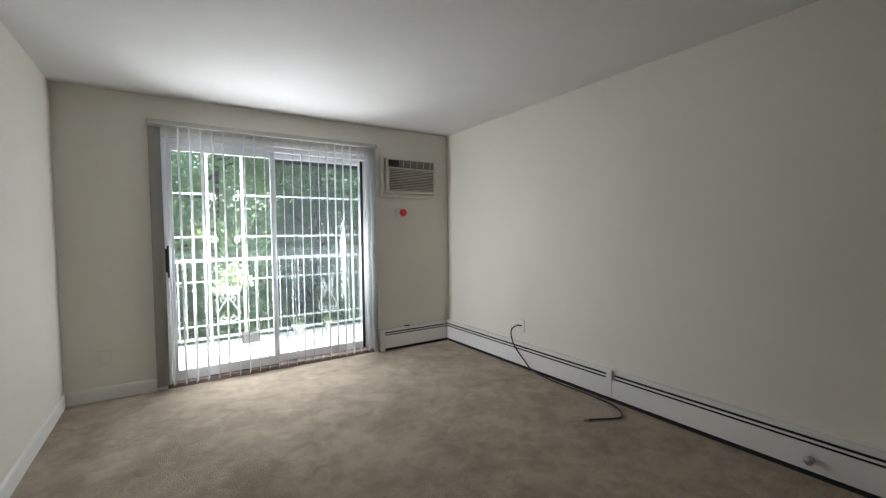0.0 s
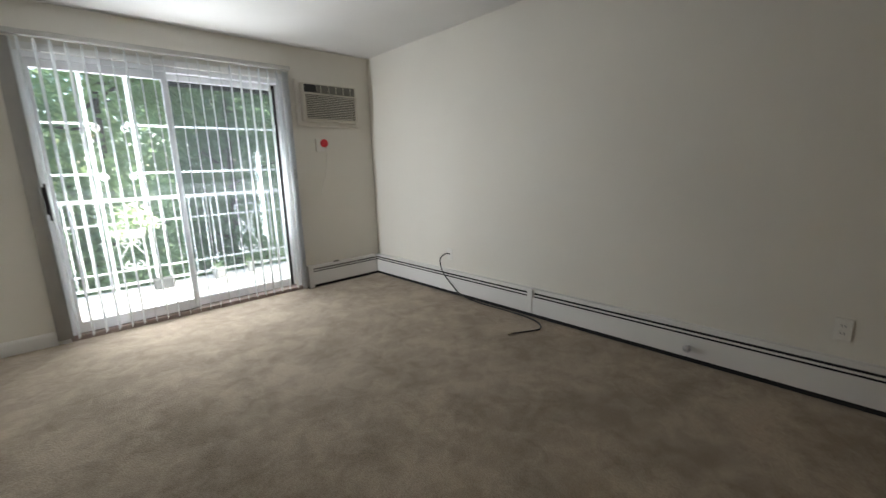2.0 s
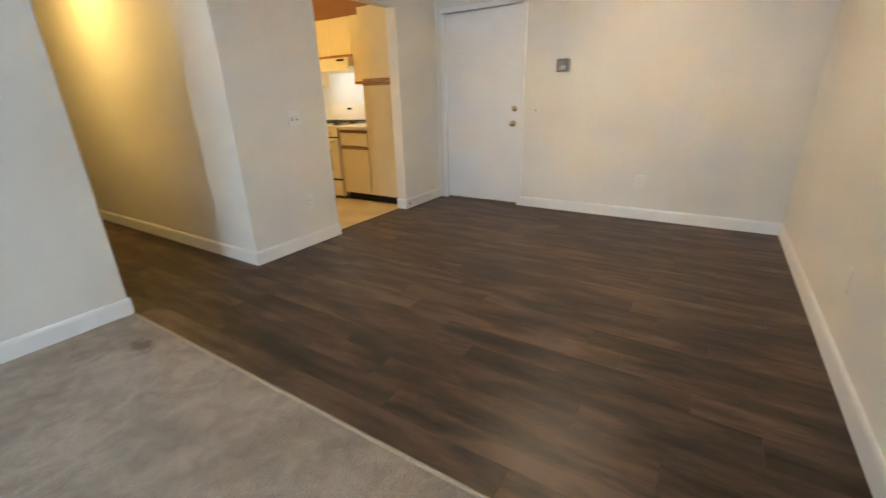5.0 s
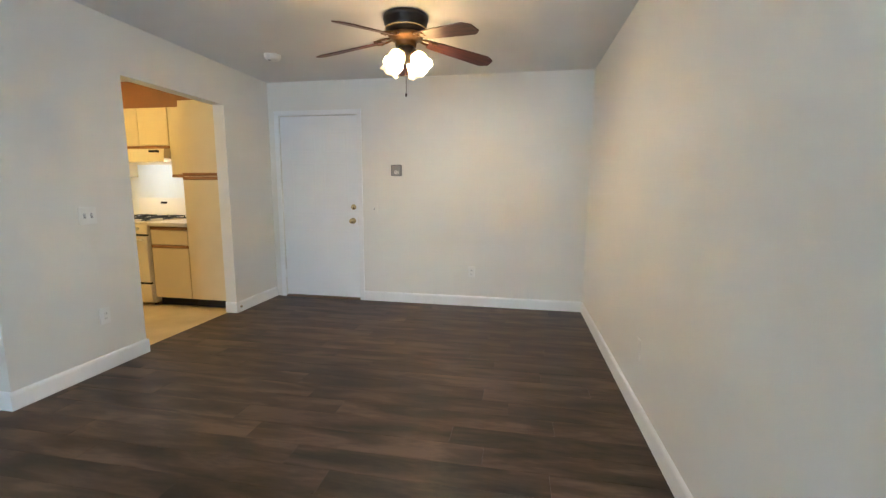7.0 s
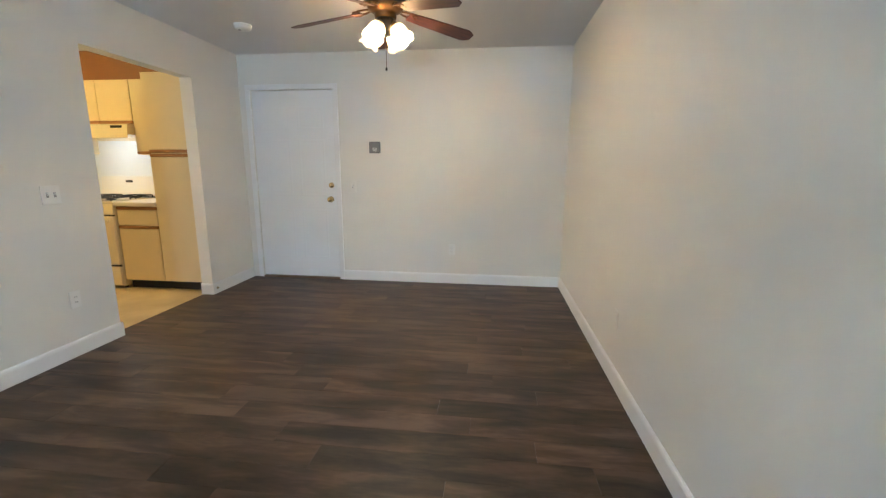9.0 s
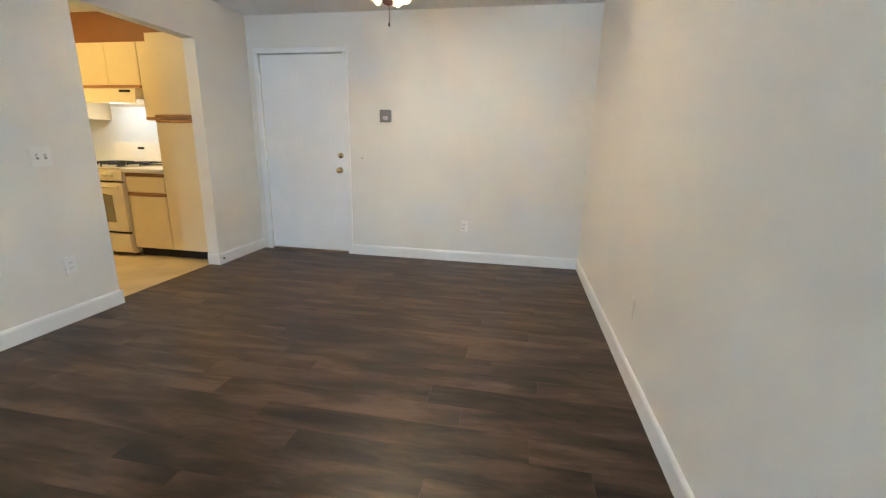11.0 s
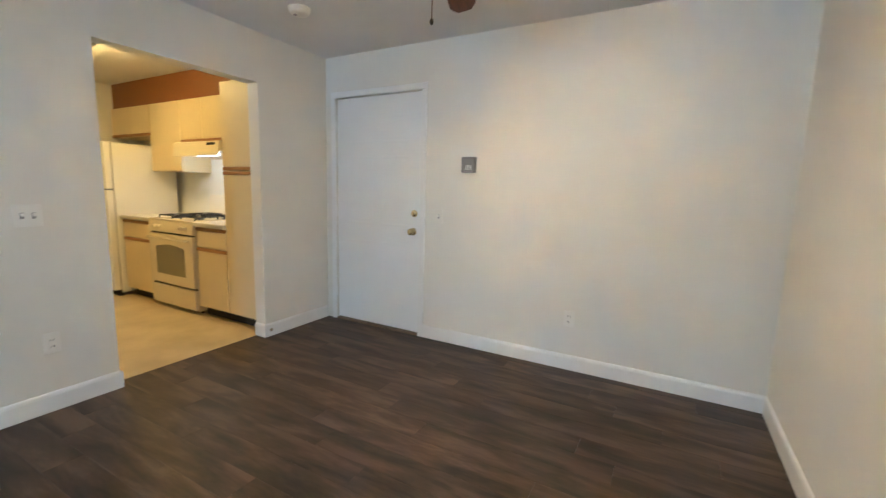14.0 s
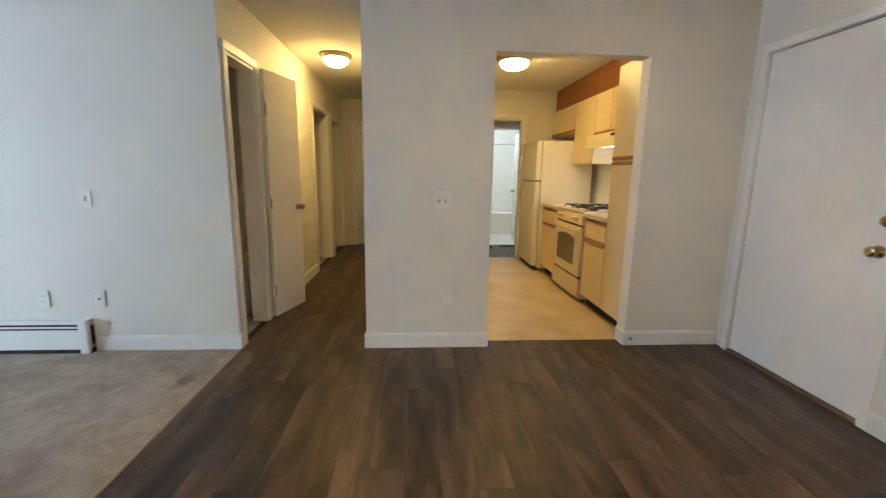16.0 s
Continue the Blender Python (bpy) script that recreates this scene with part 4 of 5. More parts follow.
# range hood
hd = empty("range_hood", (4.497, -3.9, 1.55), "cream under-cabinet range hood with its lamp lit", "range hood")
bm = bmesh.new()
prof = [(KB + 0.005, 1.698), (UF + 0.06, 1.698), (UF + 0.075, 1.690), (UF + 0.095, 1.552), (UF + 0.085, 1.550), (UF + 0.078, 1.592), (KB + 0.02, 1.585), (KB + 0.005, 1.548)]
rows = [[bm.verts.new((x, y, z)) for y, z in prof] for x in (4.110, 4.882)]
for k in range(len(prof)):
    j = (k + 1) % len(prof)
    bm.faces.new((rows[0][k], rows[0][j], rows[1][j], rows[1][k]))
bm.faces.new(rows[0]), bm.faces.new(rows[1])
bmesh.ops.recalc_face_normals(bm, faces=bm.faces)
part("hood_shell", bm, M_STOVE, hd)
part("switch_plate", bx(4.17, 4.30, UF + 0.076, UF + 0.086, 1.655, 1.680, bevel=0.002), M_DARK, hd, "dark switch plate")
part("lamp_lens", bx(4.32, 4.67, UF - 0.06, UF + 0.05, 1.562, 1.584), M_HOODLAMP, hd, "lit hood lamp lens")

# refrigerator
fr = empty("refrigerator", (5.88, -3.75, 0), "white top-freezer refrigerator at the kitchen end", "refrigerator")
F0, F1, FYB, FYF = 5.495, 6.255, KB + 0.06, -3.43
part("fridge_body", bx(F0, F1, FYB, FYF, 0.035, 1.685, bevel=0.006, seg=2), M_APPL, fr)
part("toe_grille", bx(F0 + 0.01, F1 - 0.01, FYF - 0.02, FYF + 0.03, 0.004, 0.06), M_DARK, fr, "dark toe grille")
for z0, z1 in ((0.068, 1.175), (1.187, 1.688)):
    d = part("fridge_door", bx(F0 + 0.001, F1 - 0.001, FYF + 0.008, FYF + 0.075, z0, z1, bevel=0.012, seg=3), M_APPL, fr)
    h0, h1 = (0.72, 1.13) if z0 < 1 else (1.225, 1.50)
    hb = tube(bmesh.new(), curve_pts([(F1 - 0.06, FYF + 0.07, h0), (F1 - 0.06, FYF + 0.115, h0 + 0.05), (F1 - 0.06, FYF + 0.12, (h0 + h1) / 2), (F1 - 0.06, FYF + 0.115, h1 - 0.05), (F1 - 0.06, FYF + 0.07, h1)]), 0.014, 8)
    o = part("fridge_handle", hb, M_APPL, d)
    o.location = (0, 0, 0)
part("door_gasket", bx(F0 + 0.012, F1 - 0.012, FYF, FYF + 0.009, 0.075, 1.68), M_GREY, fr)

# bathroom tub and shower wall
tub = empty("bathtub", (9.2, -3.3, 0), "white bathtub below a tiled shower wall", "bathtub")
part("tub_apron", bx(8.80, 9.60, S + 0.005, -2.505, 0.004, 0.46, bevel=0.02, seg=2), M_APPL, tub)
part("shower_curtain_rod", tube(bmesh.new(), [(8.85, S + 0.002, 1.86), (8.85, -2.502, 1.86)], 0.012, 8), M_ALU, tub, "metal shower rod")

# ---------------------------------------------------------------- wall plates
def plate(name, p, normal, label, kind="outlet", toggles=1, skin=M_PLATE):
    """A wall plate at p, its face along the unit normal (x, y)."""
    ang = math.degrees(math.atan2(normal[1], normal[0]))
    ob = empty(name, p, label, "switch" if kind == "switch" else "outlet", "wall plates")
    m = pose(0, 0, 0, 0, 0, ang)
    w = 0.036 if toggles == 1 else 0.058

    def sub(nm, bm, mt, parent=ob, lab=""):
        bmesh.ops.transform(bm, matrix=m, verts=bm.verts)
        o = new(nm, mesh(nm, bm, mt))
        o.parent = parent
        if lab:
            o["label"] = lab
    painted = skin is M_WALL
    sub("cover_plate", bx(0.0005, 0.006 if painted else 0.009, -w, w, -0.058, 0.058, bevel=0.002), skin)
    if kind == "switch":
        for i in range(toggles):
            y = (i - (toggles - 1) / 2) * 0.046
            sub("toggle", bx(0.008, 0.024, y - 0.005, y + 0.005, -0.003, 0.013, bevel=0.002), M_PLATE)
            sub("toggle_slot", bx(0.0075, 0.0098, y - 0.008, y + 0.008, -0.016, 0.016), M_GREY)
    elif kind == "decorator":
        sub("socket", bx(0.008, 0.0115, -0.0165, 0.0165, -0.033, 0.033, bevel=0.0015), skin)
        for z in (-0.018, 0.018):
            sub("slot", bx(0.0113, 0.0119, -0.008, -0.005, z - 0.005, z + 0.005), M_DARK)
            sub("slot", bx(0.0113, 0.0119, 0.005, 0.008, z - 0.005, z + 0.005), M_DARK)
    elif kind == "outlet":
        for z in (-0.02, 0.02):
            sub("socket", bx(0.005 if painted else 0.008, 0.0075 if painted else 0.0105, -0.016, 0.016, z - 0.014, z + 0.014, bevel=0.001), skin)
            if painted:
                continue
            sub("slot", bx(0.0103, 0.0110, -0.008, -0.005, z - 0.006, z + 0.006), M_DARK)
            sub("slot", bx(0.0103, 0.0110, 0.005, 0.008, z - 0.006, z + 0.006), M_DARK)
    else:
        sub("jack", lathe([(0, 0), (0.006, 0), (0.006, 0.008), (0, 0.009)], 10, Matrix.Translation((0.008, 0, 0)) @ Matrix.Rotation(radians(90), 4, "Y")), M_DARK)
    return ob


plate("wall_outlet", (E, 3.535, 0.39), (-1, 0), "white wall outlet with a black cable plugged in", "jack")
plate("wall_outlet", (E, 0.341, 0.381), (-1, 0), "white cable jack plate above the heater end", "jack")
plate("wall_outlet", (E, 0.705, 0.381), (-1, 0), "white double wall outlet above the heater", "outlet")
plate("light_switch", (E, 0.343, 1.068), (-1, 0), "white single light switch on the bare wall", "switch")
plate("light_switch", (E, -2.012, 1.084), (-1, 0), "white double light switch beside the kitchen opening", "switch", 2)
plate("wall_outlet", (E, -2.052, 0.386), (-1, 0), "white decorator wall outlet beside the kitchen opening", "decorator")
plate("light_switch", (1.851, S, 1.058), (0, 1), "painted-over single light switch beside the entry door", "switch", 1, M_WALL)
plate("wall_outlet", (0.753, S, 0.380), (0, 1), "white double wall outlet on the plain entry wall", "outlet")
plate("wall_outlet", (W, -2.12, 0.390), (1, 0), "painted-over wall outlet on the long wall", "outlet", 1, M_WALL)
plate("wall_outlet", (-0.168, N, 0.336), (0, -1), "painted-over wall outlet beside the balcony door", "outlet", 1, M_WALL)

# cable from the wall outlet over the heater to the carpet
b = tube(bmesh.new(), curve_pts([(E - 0.008, 3.535, 0.39), (E - 0.05, 3.55, 0.395), (E - 0.078, 3.60, 0.34), (E - 0.086, 3.56, 0.22), (E - 0.088, 3.42, 0.10), (E - 0.094, 3.30, 0.035), (E - 0.10, 3.05, 0.012), (E - 0.098, 2.72, 0.012), (2.97, 2.48, 0.012), (2.91, 2.36, 0.012), (2.83, 2.315, 0.012), (2.73, 2.36, 0.012), (2.615, 2.418, 0.013)], 8), 0.0062, 8)
cb = thing("coaxial_cable", b, M_CORD, "black coaxial cable trailing from the outlet onto the carpet", "cable")
part("cable_plug", lathe([(0, -0.014), (0.008, -0.014), (0.008, 0.010), (0.005, 0.014), (0, 0.014)], 10, Matrix.Translation((2.607, 2.421, 0.013)) @ pose(0, 0, 0, 0, 90, -28)), M_NICKEL, cb)

# chime box on the entry wall
bxo = empty("door_chime", (1.586, S, 1.473), "grey square door chime box with a small grille", "door chime")
part("chime_cover", bx(1.528, 1.644, S + 0.0005, S + 0.038, 1.413, 1.533, bevel=0.006, seg=2), mat("chime_cover_grey", (0.17, 0.165, 0.16), 0.45, var=0.15, scale=40), bxo)
part("chime_face", bx(1.540, 1.632, S + 0.037, S + 0.041, 1.425, 1.521, bevel=0.003), mat("chime_face_grey", (0.23, 0.22, 0.21), 0.4, var=0.15, scale=60), bxo)
for i in range(4):
    part("grille_bar", bx(1.556, 1.606, S + 0.0405, S + 0.0435, 1.437 + 0.009 * i, 1.441 + 0.009 * i), M_PLATE, bxo)

# smoke detector
sm = empty("smoke_detector", (2.46, -3.27, C), "round white smoke detector on the ceiling", "smoke detector")
mm = Matrix.Translation((2.46, -3.27, C))
part("detector_base", lathe([(0, 0), (0.072, 0), (0.072, -0.014), (0.066, -0.016)], 28, mm), M_PLATE, sm)
part("detector_cover", lathe([(0.066, -0.016), (0.064, -0.030), (0.054, -0.040), (0.030, -0.043), (0, -0.043)], 28, mm), M_PLATE, sm)
part("test_button", lathe([(0, -0.042), (0.014, -0.043), (0.013, -0.047), (0, -0.047)], 14, mm @ Matrix.Translation((0.02, 0.02, 0))), M_GREY, sm)

# door stop on the post baseboard
ds = empty("door_stop", (E - 0.013, KO0 - 0.045, 0.055), "small metal door stop screwed to the baseboard", "door stop")
part("stop_disc", lathe([(0, 0), (0.013, 0), (0.014, 0.006), (0.008, 0.010), (0.008, 0.016), (0, 0.018)], 14, Matrix.Translation((E - 0.013, KO0 - 0.045, 0.055)) @ Matrix.Rotation(radians(-90), 4, "Y")), M_NICKEL, ds)

# ---------------------------------------------------------------- air conditioner
ac = empty("air_conditioner", (2.59, N, 1.70), "beige through-wall air conditioner above the heater", "air conditioner")
A0, A1, AZ0, AZ1 = 2.262, 2.872, 1.735, 2.105
b = bmesh.new()
for q in ((2.215, 2.255, 1.69, 2.14), (2.879, 2.925, 1.69, 2.14)):
    box(b, q[0], q[1], N - 0.022, N, q[2], q[3], bevel=0.003)
box(b, 2.255, 2.879, N - 0.022, N, 2.109, 2.14, bevel=0.003)
box(b, 2.255, 2.879, N - 0.022, N, 1.69, 1.731, bevel=0.003)
part("wooden_surround", b, M_WALL, ac, "painted wooden surround")
part("ac_body", bx(A0, A1, N - 0.075, N - 0.001, AZ0, AZ1, bevel=0.008, seg=2), M_AC, ac)
part("control_panel", bx(A0 + 0.02, A0 + 0.15, N - 0.082, N - 0.07, 2.015, 2.09, bevel=0.003), M_CORD, ac, "black control panel")
part("vent_recess", bx(A0 + 0.155, A1 - 0.02, N - 0.0775, N - 0.07, 2.012, 2.092), M_ACG, ac)
for i in range(5):
    x = A0 + 0.20 + 0.085 * i
    part("vent_fin", bx(x - 0.002, x + 0.002, N - 0.086, N - 0.076, 2.018, 2.086), M_AC, ac)
part("vent_bar", bx(A0 + 0.155, A1 - 0.02, N - 0.086, N - 0.078, 2.050, 2.055), M_ACG, ac)
# Shade behind the louvers is put into the back's dark colour.
part("front_grille", bx(A0 + 0.025, A1 - 0.025, N - 0.079, N - 0.07, 1.762, 1.992), M_ACG, ac, "grille back coloured dark for shade")
for i in range(13):
    z = 1.768 + 0.0175 * i
    part("louver", bx(A0 + 0.022, A1 - 0.022, N - 0.094, N - 0.079, z, z + 0.0050), M_AC, ac)
b = bmesh.new()
box(b, A0 + 0.008, A0 + 0.022, N - 0.097, N - 0.072, 1.752, 2.002, bevel=0.003)
box(b, A1 - 0.022, A1 - 0.008, N - 0.097, N - 0.072, 1.752, 2.002, bevel=0.003)
box(b, A0 + 0.022, A1 - 0.022, N - 0.097, N - 0.072, 1.994, 2.004, bevel=0.002)
part("grille_frame", b, M_AC, ac)
part("badge", bx(2.54, 2.60, N - 0.0985, N - 0.0955, 1.996, 2.002), M_GREY, ac)

# socket for the air conditioner, with its red cap and loose cord
so = empty("power_socket", (2.43, N, 1.50), "white power socket with a red plug cap", "socket")
part("socket_box", bx(2.385, 2.475, N - 0.03, N - 0.0005, 1.437, 1.567, bevel=0.006, seg=2), M_PLATE, so)
part("red_cap", lathe([(0, 0), (0.040, 0), (0.043, 0.012), (0.036, 0.030), (0.018, 0.036), (0, 0.037)], 18, Matrix.Translation((2.470, N - 0.03, 1.520)) @ Matrix.Rotation(radians(90), 4, "X")), M_RED, so, "bright red plastic cap")
part("loose_cord", tube(bmesh.new(), curve_pts([(2.49, N - 0.03, 1.48), (2.50, N - 0.022, 1.38), (2.48, N - 0.016, 1.22), (2.43, N - 0.012, 1.08), (2.41, N - 0.010, 0.98)], 6), 0.0032, 6), M_PLATE, so, "thin white cord")
thing("heater_clip", bx(2.47, 2.54, N - 0.03, N - 0.012, 0.2365, 0.246, bevel=0.002), M_CORD, "small dark clip lying on the heater", "clip")


# ---------------------------------------------------------------- balcony
BY, BZ = 6.50, -0.06
structure("balcony_floor", bx(-1.6, 4.4, N + 0.2, BY + 0.12, BZ - 0.18, BZ), M_CONC, "sunlit pale concrete balcony floor", "balcony")
rl = empty("balcony_railing", (1.4, BY, BZ), "white wrought iron balcony railing with scroll panels", "railing")


def bar(x0, x1, z, h, d, nm):
    part(nm, bx(x0, x1, BY - d / 2, BY + d / 2, z - h / 2, z + h / 2), M_RAIL, rl)


bar(-1.55, 4.35, 0.985, 0.040, 0.045, "top_rail")
bar(-1.55, 4.35, 0.725, 0.018, 0.018, "rail_bar")
bar(-1.55, 4.35, 0.180, 0.018, 0.018, "rail_bar")
bar(-1.55, 4.35, 0.020, 0.030, 0.022, "rail_bar")
for z in (1.275, 1.80):
    bar(-1.55, 0.735, z, 0.022, 0.018, "upper_bar")
    bar(1.00, 4.35, z, 0.022, 0.018, "upper_bar")
COLS = (0.675, 1.065)
for x in (-1.55, *COLS, 2.72, 4.35):
    part("post", bx(x - 0.016, x + 0.016, BY - 0.016, BY + 0.016, BZ, 2.9), M_RAIL, rl)


def baluster(x):
    part("baluster", bx(x - 0.0065, x + 0.0065, BY - 0.0065, BY + 0.0065, 0.03, 0.97), M_RAIL, rl)


for x in (-1.3, -1.18, -1.06, -0.8, -0.68, -0.56, -0.3, -0.18, -0.06, 0.10, 0.34, 0.42, 0.50, 1.20, 1.34, 1.42, 1.50, 1.66, 1.74, 1.82, 2.46, 2.54, 2.62, 2.9, 2.98, 3.06, 3.4, 3.48, 3.56, 3.9, 3.98):
    baluster(x)


def spiral(cx, cz, r0, turns, a0, hand):
    pts = []
    for i in range(int(18 * turns) + 1):
        s = i / (18 * turns)
        a = a0 + hand * s * turns * 2 * math.pi
        r = r0 * (1 - 0.75 * s)
        pts.append((cx + r * math.cos(a), BY, cz + r * math.sin(a)))
    return pts


def scroll_panel(cx):
    for s in (-1, 1):
        lower = curve_pts([(cx + s * 0.015, BY, 0.20), (cx + s * 0.10, BY, 0.22), (cx + s * 0.125, BY, 0.30), (cx + s * 0.06, BY, 0.42), (cx, BY, 0.52), (cx - s * 0.06, BY, 0.63), (cx - s * 0.12, BY, 0.76), (cx - s * 0.10, BY, 0.84), (cx - s * 0.04, BY, 0.83)], 6)
        bm = tube(bmesh.new(), lower, 0.007, 5)
        tube(bm, spiral(cx + s * 0.045, 0.235, 0.045, 1.2, math.pi / 2 if s > 0 else math.pi / 2, -s), 0.006, 5)
        tube(bm, spiral(cx + s * 0.048, 0.575, 0.042, 1.25, -math.pi / 2, s), 0.006, 5)
        tube(bm, spiral(cx + s * 0.048, 0.478, 0.042, 1.25, math.pi / 2, -s), 0.006, 5)
        part("scroll", bm, M_RAIL, rl)


scroll_panel(0.87)
scroll_panel(2.14)
for s, x in ((1, 0.735), (-1, 1.00)):
    bm = bmesh.new()
    for z in (1.275, 1.80):
        tube(bm, spiral(x + s * 0.0, z - 0.04, 0.042, 1.2, math.pi / 2, -s), 0.007, 5)
    part("scroll", bm, M_RAIL, rl)
bm = bmesh.new()
for i in range(2):
    tube(bm, [(0.99 + 0.012 * math.cos(j * 0.9 + i * math.pi), BY + 0.012 * math.sin(j * 0.9 + i * math.pi), 0.03 + j * 0.02) for j in range(36)], 0.006, 5)
part("twisted_baluster", bm, M_RAIL, rl)


def leaf_mesh(name, centres, size, count, spread, material, rng):
    """Many small folded leaves scattered about the centres, as one mesh."""
    cs = np.array(centres)
    p = cs[rng.integers(len(cs), size=count)] + rng.normal(0, 1, (count, 3)) * spread
    d = rng.normal(0, 1, (count, 3))
    d /= np.linalg.norm(d, axis=1)[:, None]
    e = np.cross(d, rng.normal(0, 1, (count, 3)))
    e /= np.linalg.norm(e, axis=1)[:, None]
    s = (size * rng.uniform(0.6, 1.3, count))[:, None]
    up = np.cross(d, e) * s * 0.18
    verts = np.stack([p, p + d * s * 0.5 + e * s * 0.32 + up, p + d * s, p + d * s * 0.5 - e * s * 0.32 + up], 1).reshape(-1, 3)
    n = np.arange(count)[:, None] * 4
    faces = np.concatenate([n + (0, 1, 2), n + (0, 2, 3)], 1).reshape(-1, 3)
    me = bpy.data.meshes.new(name)
    me.from_pydata(verts.tolist(), [], faces.tolist())
    me.materials.append(material)
    return me


rng = np.random.default_rng(7)
fl = empty("flower_basket", (0.92, BY - 0.06, 0.62), "pale flowering plant in a basket hung on the railing", "flower basket")
part("basket", lathe([(0, 0.56), (0.07, 0.56), (0.10, 0.66), (0.095, 0.665), (0, 0.65)], 16, Matrix.Translation((0.92, BY - 0.115, 0))), M_POT, fl)
part("basket_hook", tube(bmesh.new(), curve_pts([(0.92, BY - 0.02, 0.66), (0.92, BY - 0.03, 0.72), (0.92, BY - 0.012, 0.745), (0.92, BY + 0.012, 0.735)], 4), 0.004, 5), M_RAIL, fl)
o = new("foliage", leaf_mesh("foliage", [np.array((0.86, BY - 0.10, 0.80)), np.array((0.98, BY - 0.12, 0.74)), np.array((0.80, BY - 0.12, 0.70))], 0.055, 420, 0.055, M_LEAF2, rng))
o.parent, o.location = fl, -fl.location
o = new("blossoms", leaf_mesh("blossoms", [np.array((0.92, BY - 0.14, 0.82)), np.array((1.0, BY - 0.14, 0.78)), np.array((0.80, BY - 0.14, 0.66))], 0.05, 380, 0.06, M_PETAL, rng))
o.parent, o.location = fl, -fl.location

for px, py, r, h in ((1.70, 6.38, 0.085, 0.12), (2.10, 6.38, 0.05, 0.13)):
    pt = empty("plant_pot", (px, py, BZ), "small white plant pot standing on the balcony floor", "plant pot", "pots on the balcony")
    part("pot", lathe([(0, 0), (r * 0.7, 0), (r, h), (r * 1.08, h), (r * 1.08, h * 1.1), (r * 0.9, h * 1.1), (r * 0.85, h * 0.9), (0, h * 0.88)], 18, Matrix.Translation((px, py, BZ))), M_POT, pt)
    o = new("foliage", leaf_mesh("foliage", [np.array((px, py, BZ + h * 1.15))], 0.04, 40, 0.03, M_LEAF2, rng))
    o.parent, o.location = pt, -pt.location
pl = empty("planter_box", (1.10, 6.3, BZ), "low dark grey planter box standing on the balcony floor", "planter")
bm = bx(1.00, 1.20, 6.28, 6.40, BZ + 0.001, BZ + 0.12, bevel=0.008)
part("planter", bm, mat("dark_planter", (0.09, 0.09, 0.085), 0.6, var=0.3, scale=25), pl)

# ---------------------------------------------------------------- ground and trees
b = bmesh.new()
bmesh.ops.create_grid(b, x_segments=2, y_segments=2, size=900, matrix=Matrix.Translation((0, 0, GROUND)))
structure("ground", b, M_GRASS, "green lawn around the house", "ground")


structure("lower_storey", bx(W - T, 9.8, S - T, N + 0.2, GROUND - 0.1, -0.16), mat("foundation_brick", (0.30, 0.16, 0.11), 0.85, var=0.3, scale=9), "brick storey below the apartment", "wall")


def tree(x, y, h, rad, base, leaves, material, seed):
    r = np.random.default_rng(seed)
    ob = empty("tree", (x, y, GROUND), "leafy green deciduous tree beyond the balcony", "tree", "trees behind the house")
    bm = bmesh.new()
    lean = r.uniform(-0.3, 0.3, 2)
    trunk = curve_pts([(x, y, GROUND - 0.1), (x + lean[0] * 0.4, y + lean[1] * 0.4, GROUND + h * 0.3), (x + lean[0], y + lean[1], GROUND + h * 0.85)], 6)
    tube(bm, trunk, 0.16, 8, 0.3)
    part("trunk", bm, M_BARK, ob)
    centres = []
    bm = bmesh.new()
    for k in range(16):
        z = GROUND + base + (h - base) * (k + 0.5) / 16
        a = r.uniform(0, 2 * math.pi)
        f = (z - GROUND - base) / (h - base)
        l = rad * (0.55 + 0.6 * math.sin(math.pi * min(1, f * 0.9 + 0.1))) * r.uniform(0.75, 1.1)
        tip = np.array((x + l * math.cos(a), y + l * math.sin(a), z + 0.3))
        root = np.array((x, y, z - 0.5))
        mid = (root + tip) / 2 + r.normal(0, 0.15, 3)
        tube(bm, curve_pts([tuple(root), tuple(mid), tuple(tip)], 4), 0.045, 5, 0.3)
        for q in (0.45, 0.7, 0.95):
            for _ in range(2):
                centres.append(root + (tip - root) * q + r.normal(0, 0.28, 3))
    part("limbs", bm, M_BARK, ob)
    o = new("crown", leaf_mesh("crown", centres, 0.155, leaves, np.array((0.42, 0.42, 0.34)), material, r))
    o.parent, o.location = ob, -ob.location
    return ob


for i, (x, y, h, rad, base, mt) in enumerate(((-1.6, 12.0, 8.0, 2.0, 1.2, M_LEAF), (1.1, 13.0, 8.8, 2.2, 1.4, M_LEAF2), (3.6, 12.2, 8.2, 2.1, 1.0, M_LEAF), (6.2, 13.5, 8.6, 2.2, 1.3, M_LEAF2),
                                           (-4.6, 15.5, 9.0, 2.5, 1.4, M_LEAF2), (0.0, 17.5, 10.0, 2.8, 1.0, M_LEAF), (4.6, 17.5, 10.4, 2.8, 1.0, M_LEAF), (9.0, 18.0, 10.0, 2.8, 1.0, M_LEAF), (13.0, 21.0, 11.0, 3.2, 1.0, M_LEAF2), (-7.0, 20.0, 11.0, 3.0, 1.0, M_LEAF))):
    tree(x, y, h, rad, base, 15000, mt, 40 + i)
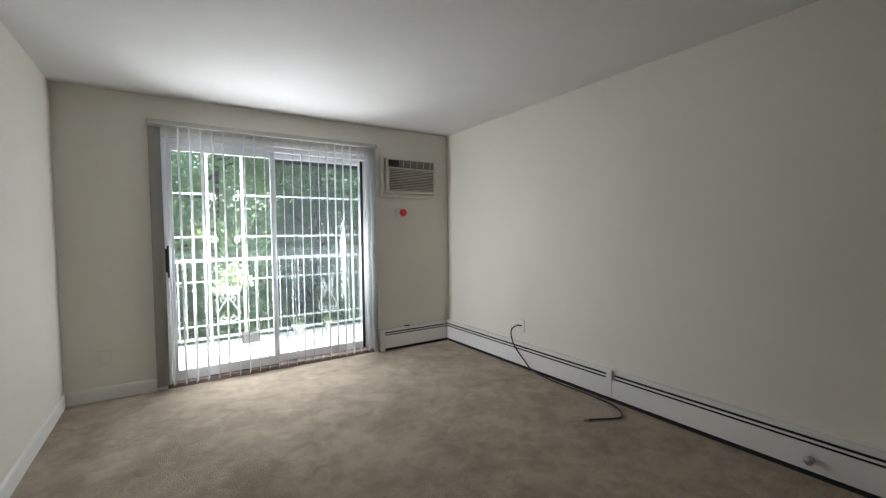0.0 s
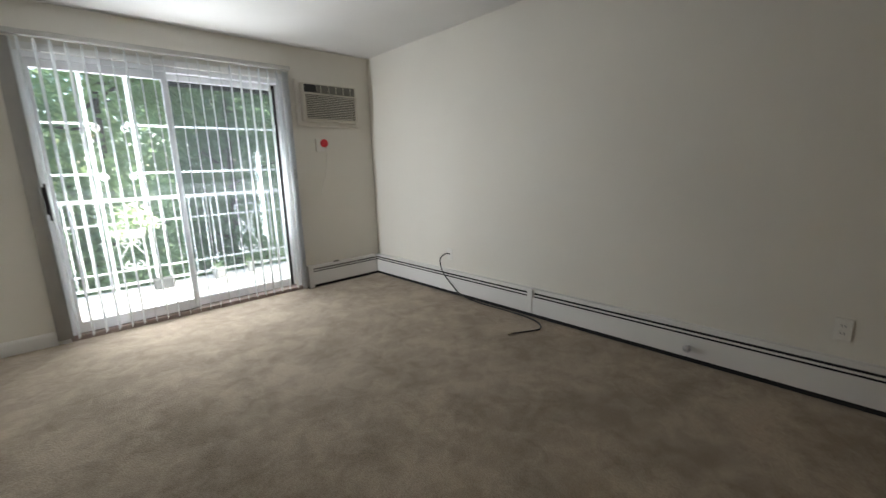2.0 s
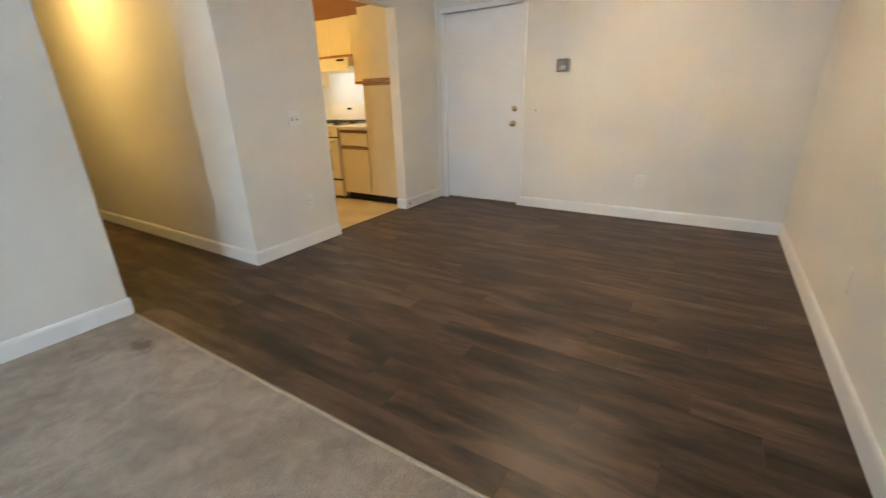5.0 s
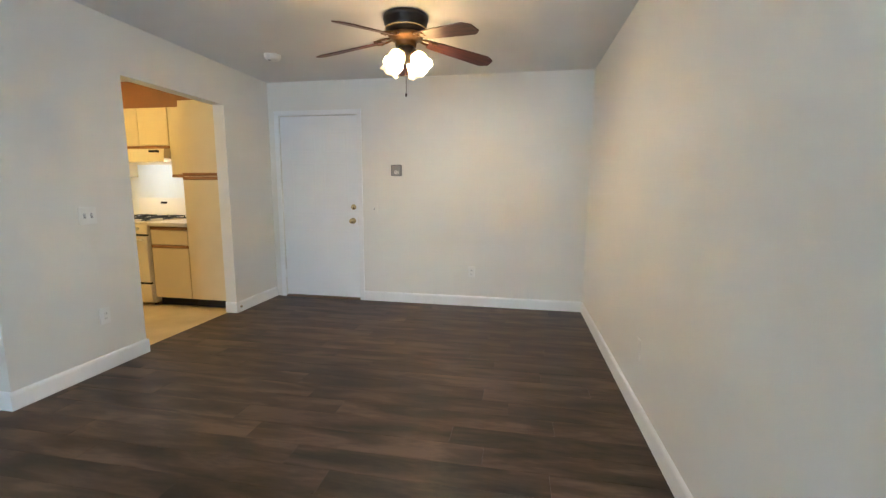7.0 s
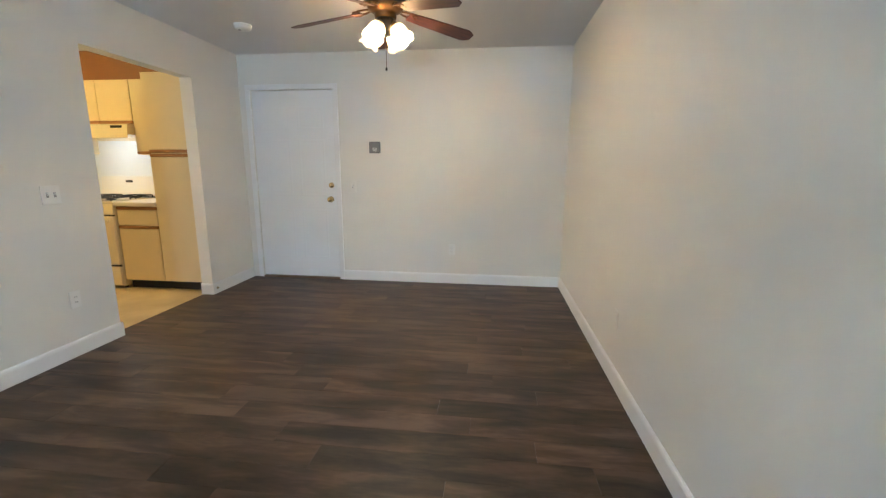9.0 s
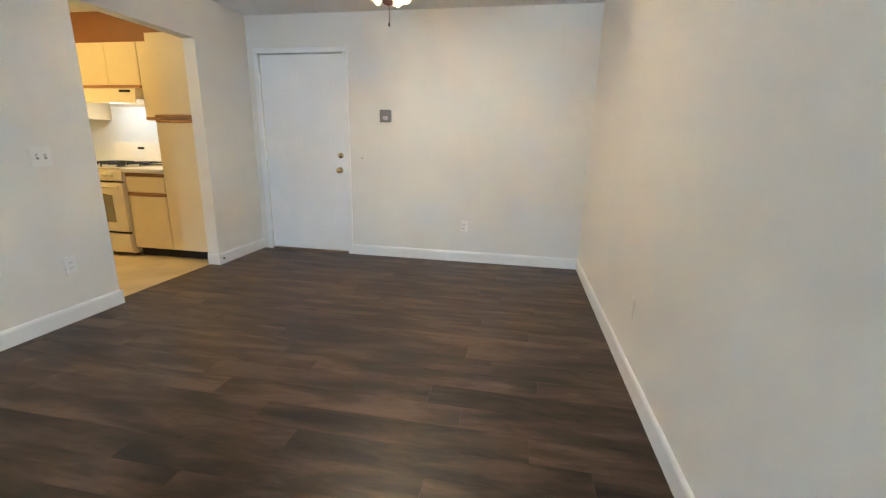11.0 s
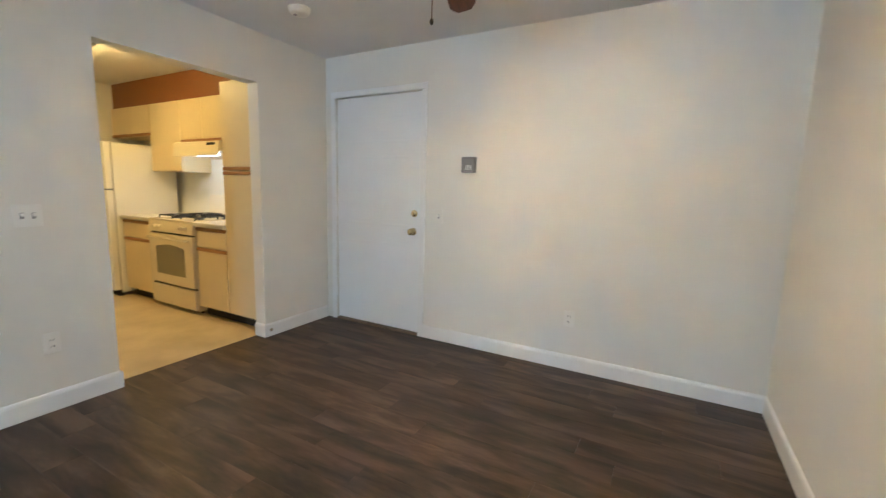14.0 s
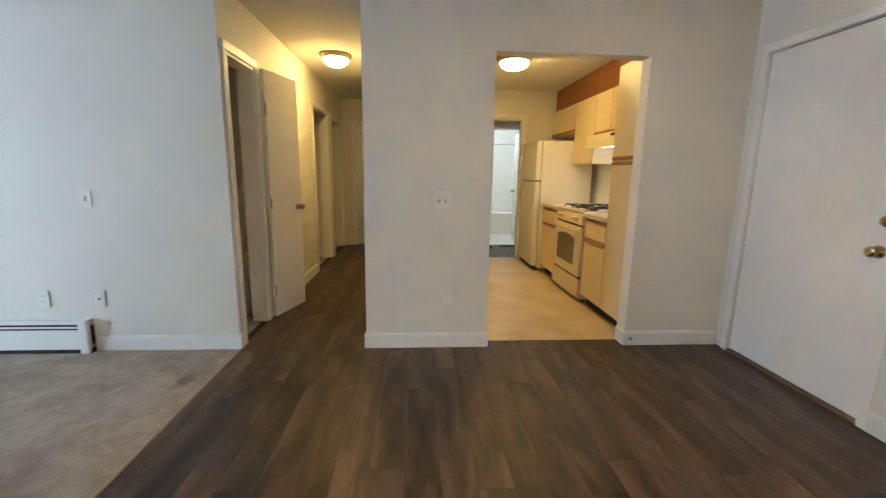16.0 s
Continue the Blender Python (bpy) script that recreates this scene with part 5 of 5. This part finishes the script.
for i, (x, y) in enumerate(((-2.6, 10.6), (-0.4, 10.4), (1.9, 10.8), (4.2, 10.5), (6.6, 11.0))):
    r = np.random.default_rng(90 + i)
    ob = empty("shrub", (x, y, GROUND), "dense green shrub below the trees", "shrub", "shrubs behind the house")
    bm = bmesh.new()
    cs = []
    for k in range(9):
        tip = np.array((x + r.normal(0, 0.7), y + r.normal(0, 0.5), GROUND + r.uniform(0.8, 2.9)))
        tube(bm, curve_pts([(x, y, GROUND - 0.05), tuple((np.array((x, y, GROUND + 0.5)) + tip) / 2), tuple(tip)], 3), 0.03, 5, 0.4)
        cs += [tip, (tip + np.array((x, y, GROUND + 0.4))) / 2]
    part("stems", bm, M_BARK, ob)
    o = new("crown", leaf_mesh("crown", cs, 0.11, 5000, np.array((0.35, 0.35, 0.35)), M_LEAF, r))
    o.parent, o.location = ob, -ob.location

wr = np.random.default_rng(5)
spots = np.stack([wr.uniform(-26, 40, 900), wr.uniform(25, 31, 900), GROUND + 12.5 * wr.uniform(0.02, 1, 900) ** 1.1], 1)
woods = new("far_woods", leaf_mesh("far_woods", spots, 0.42, 42000, np.array((0.9, 0.9, 0.8)), M_LEAF, wr))
tagged(woods, "dense dark green woods behind the trees", "woods", kind="stuff")

# ---------------------------------------------------------------- vinyl planks
floor_ob = bpy.data.objects["floor"]
PW, PL = 0.152, 1.22
cut = random.Random(11)


def plank(x0, x1, y0, y1):
    g, c = 0.0004, 0.0006
    x0, x1, y0, y1 = x0 + g, x1 - g, y0 + g, y1 - g
    if x1 - x0 < 0.02:
        return
    cx, cy = (x0 + x1) / 2, (y0 + y1) / 2
    hx, hy = (x1 - x0) / 2, (y1 - y0) / 2
    lo = [(-hx, -hy, -0.005), (hx, -hy, -0.005), (hx, hy, -0.005), (-hx, hy, -0.005)]
    mid = [(a, b_, -c * 0.6) for a, b_, _ in lo]
    top = [(a - math.copysign(c, a), b_ - math.copysign(c, b_), 0.0) for a, b_, _ in lo]
    fs = [(8, 9, 10, 11)]
    for k in range(4):
        j = (k + 1) % 4
        fs += [(k, j, 4 + j, 4 + k), (4 + k, 4 + j, 8 + j, 8 + k)]
    me = bpy.data.meshes.new("plank")
    me.from_pydata(lo + mid + top, [], fs)
    me.materials.append(M_PLANK)
    o = new("plank", me)
    o.location = (cx, cy, 0.0)
    o.parent = floor_ob


row = 0
y = CARPET
while y > S:
    y1, y0 = y, max(y - PW, S)
    x_end = HE + 0.06 if (y0 + y1) / 2 > HS - 0.1 else E + 0.1
    x = W - (0.12 + 0.43 * (row * 5 % 7) / 7 * 2 + cut.uniform(0, 0.15)) % PL
    while x < x_end:
        plank(max(x, W), min(x + PL, x_end), y0, y1)
        x += PL
    if y1 < HS:
        x = KE + 0.021
        while x < HE + 0.03:
            plank(x, min(x + cut.uniform(0.4, PL), HE + 0.03), y0, y1)
            x = x + PL
    y -= PW
    row += 1
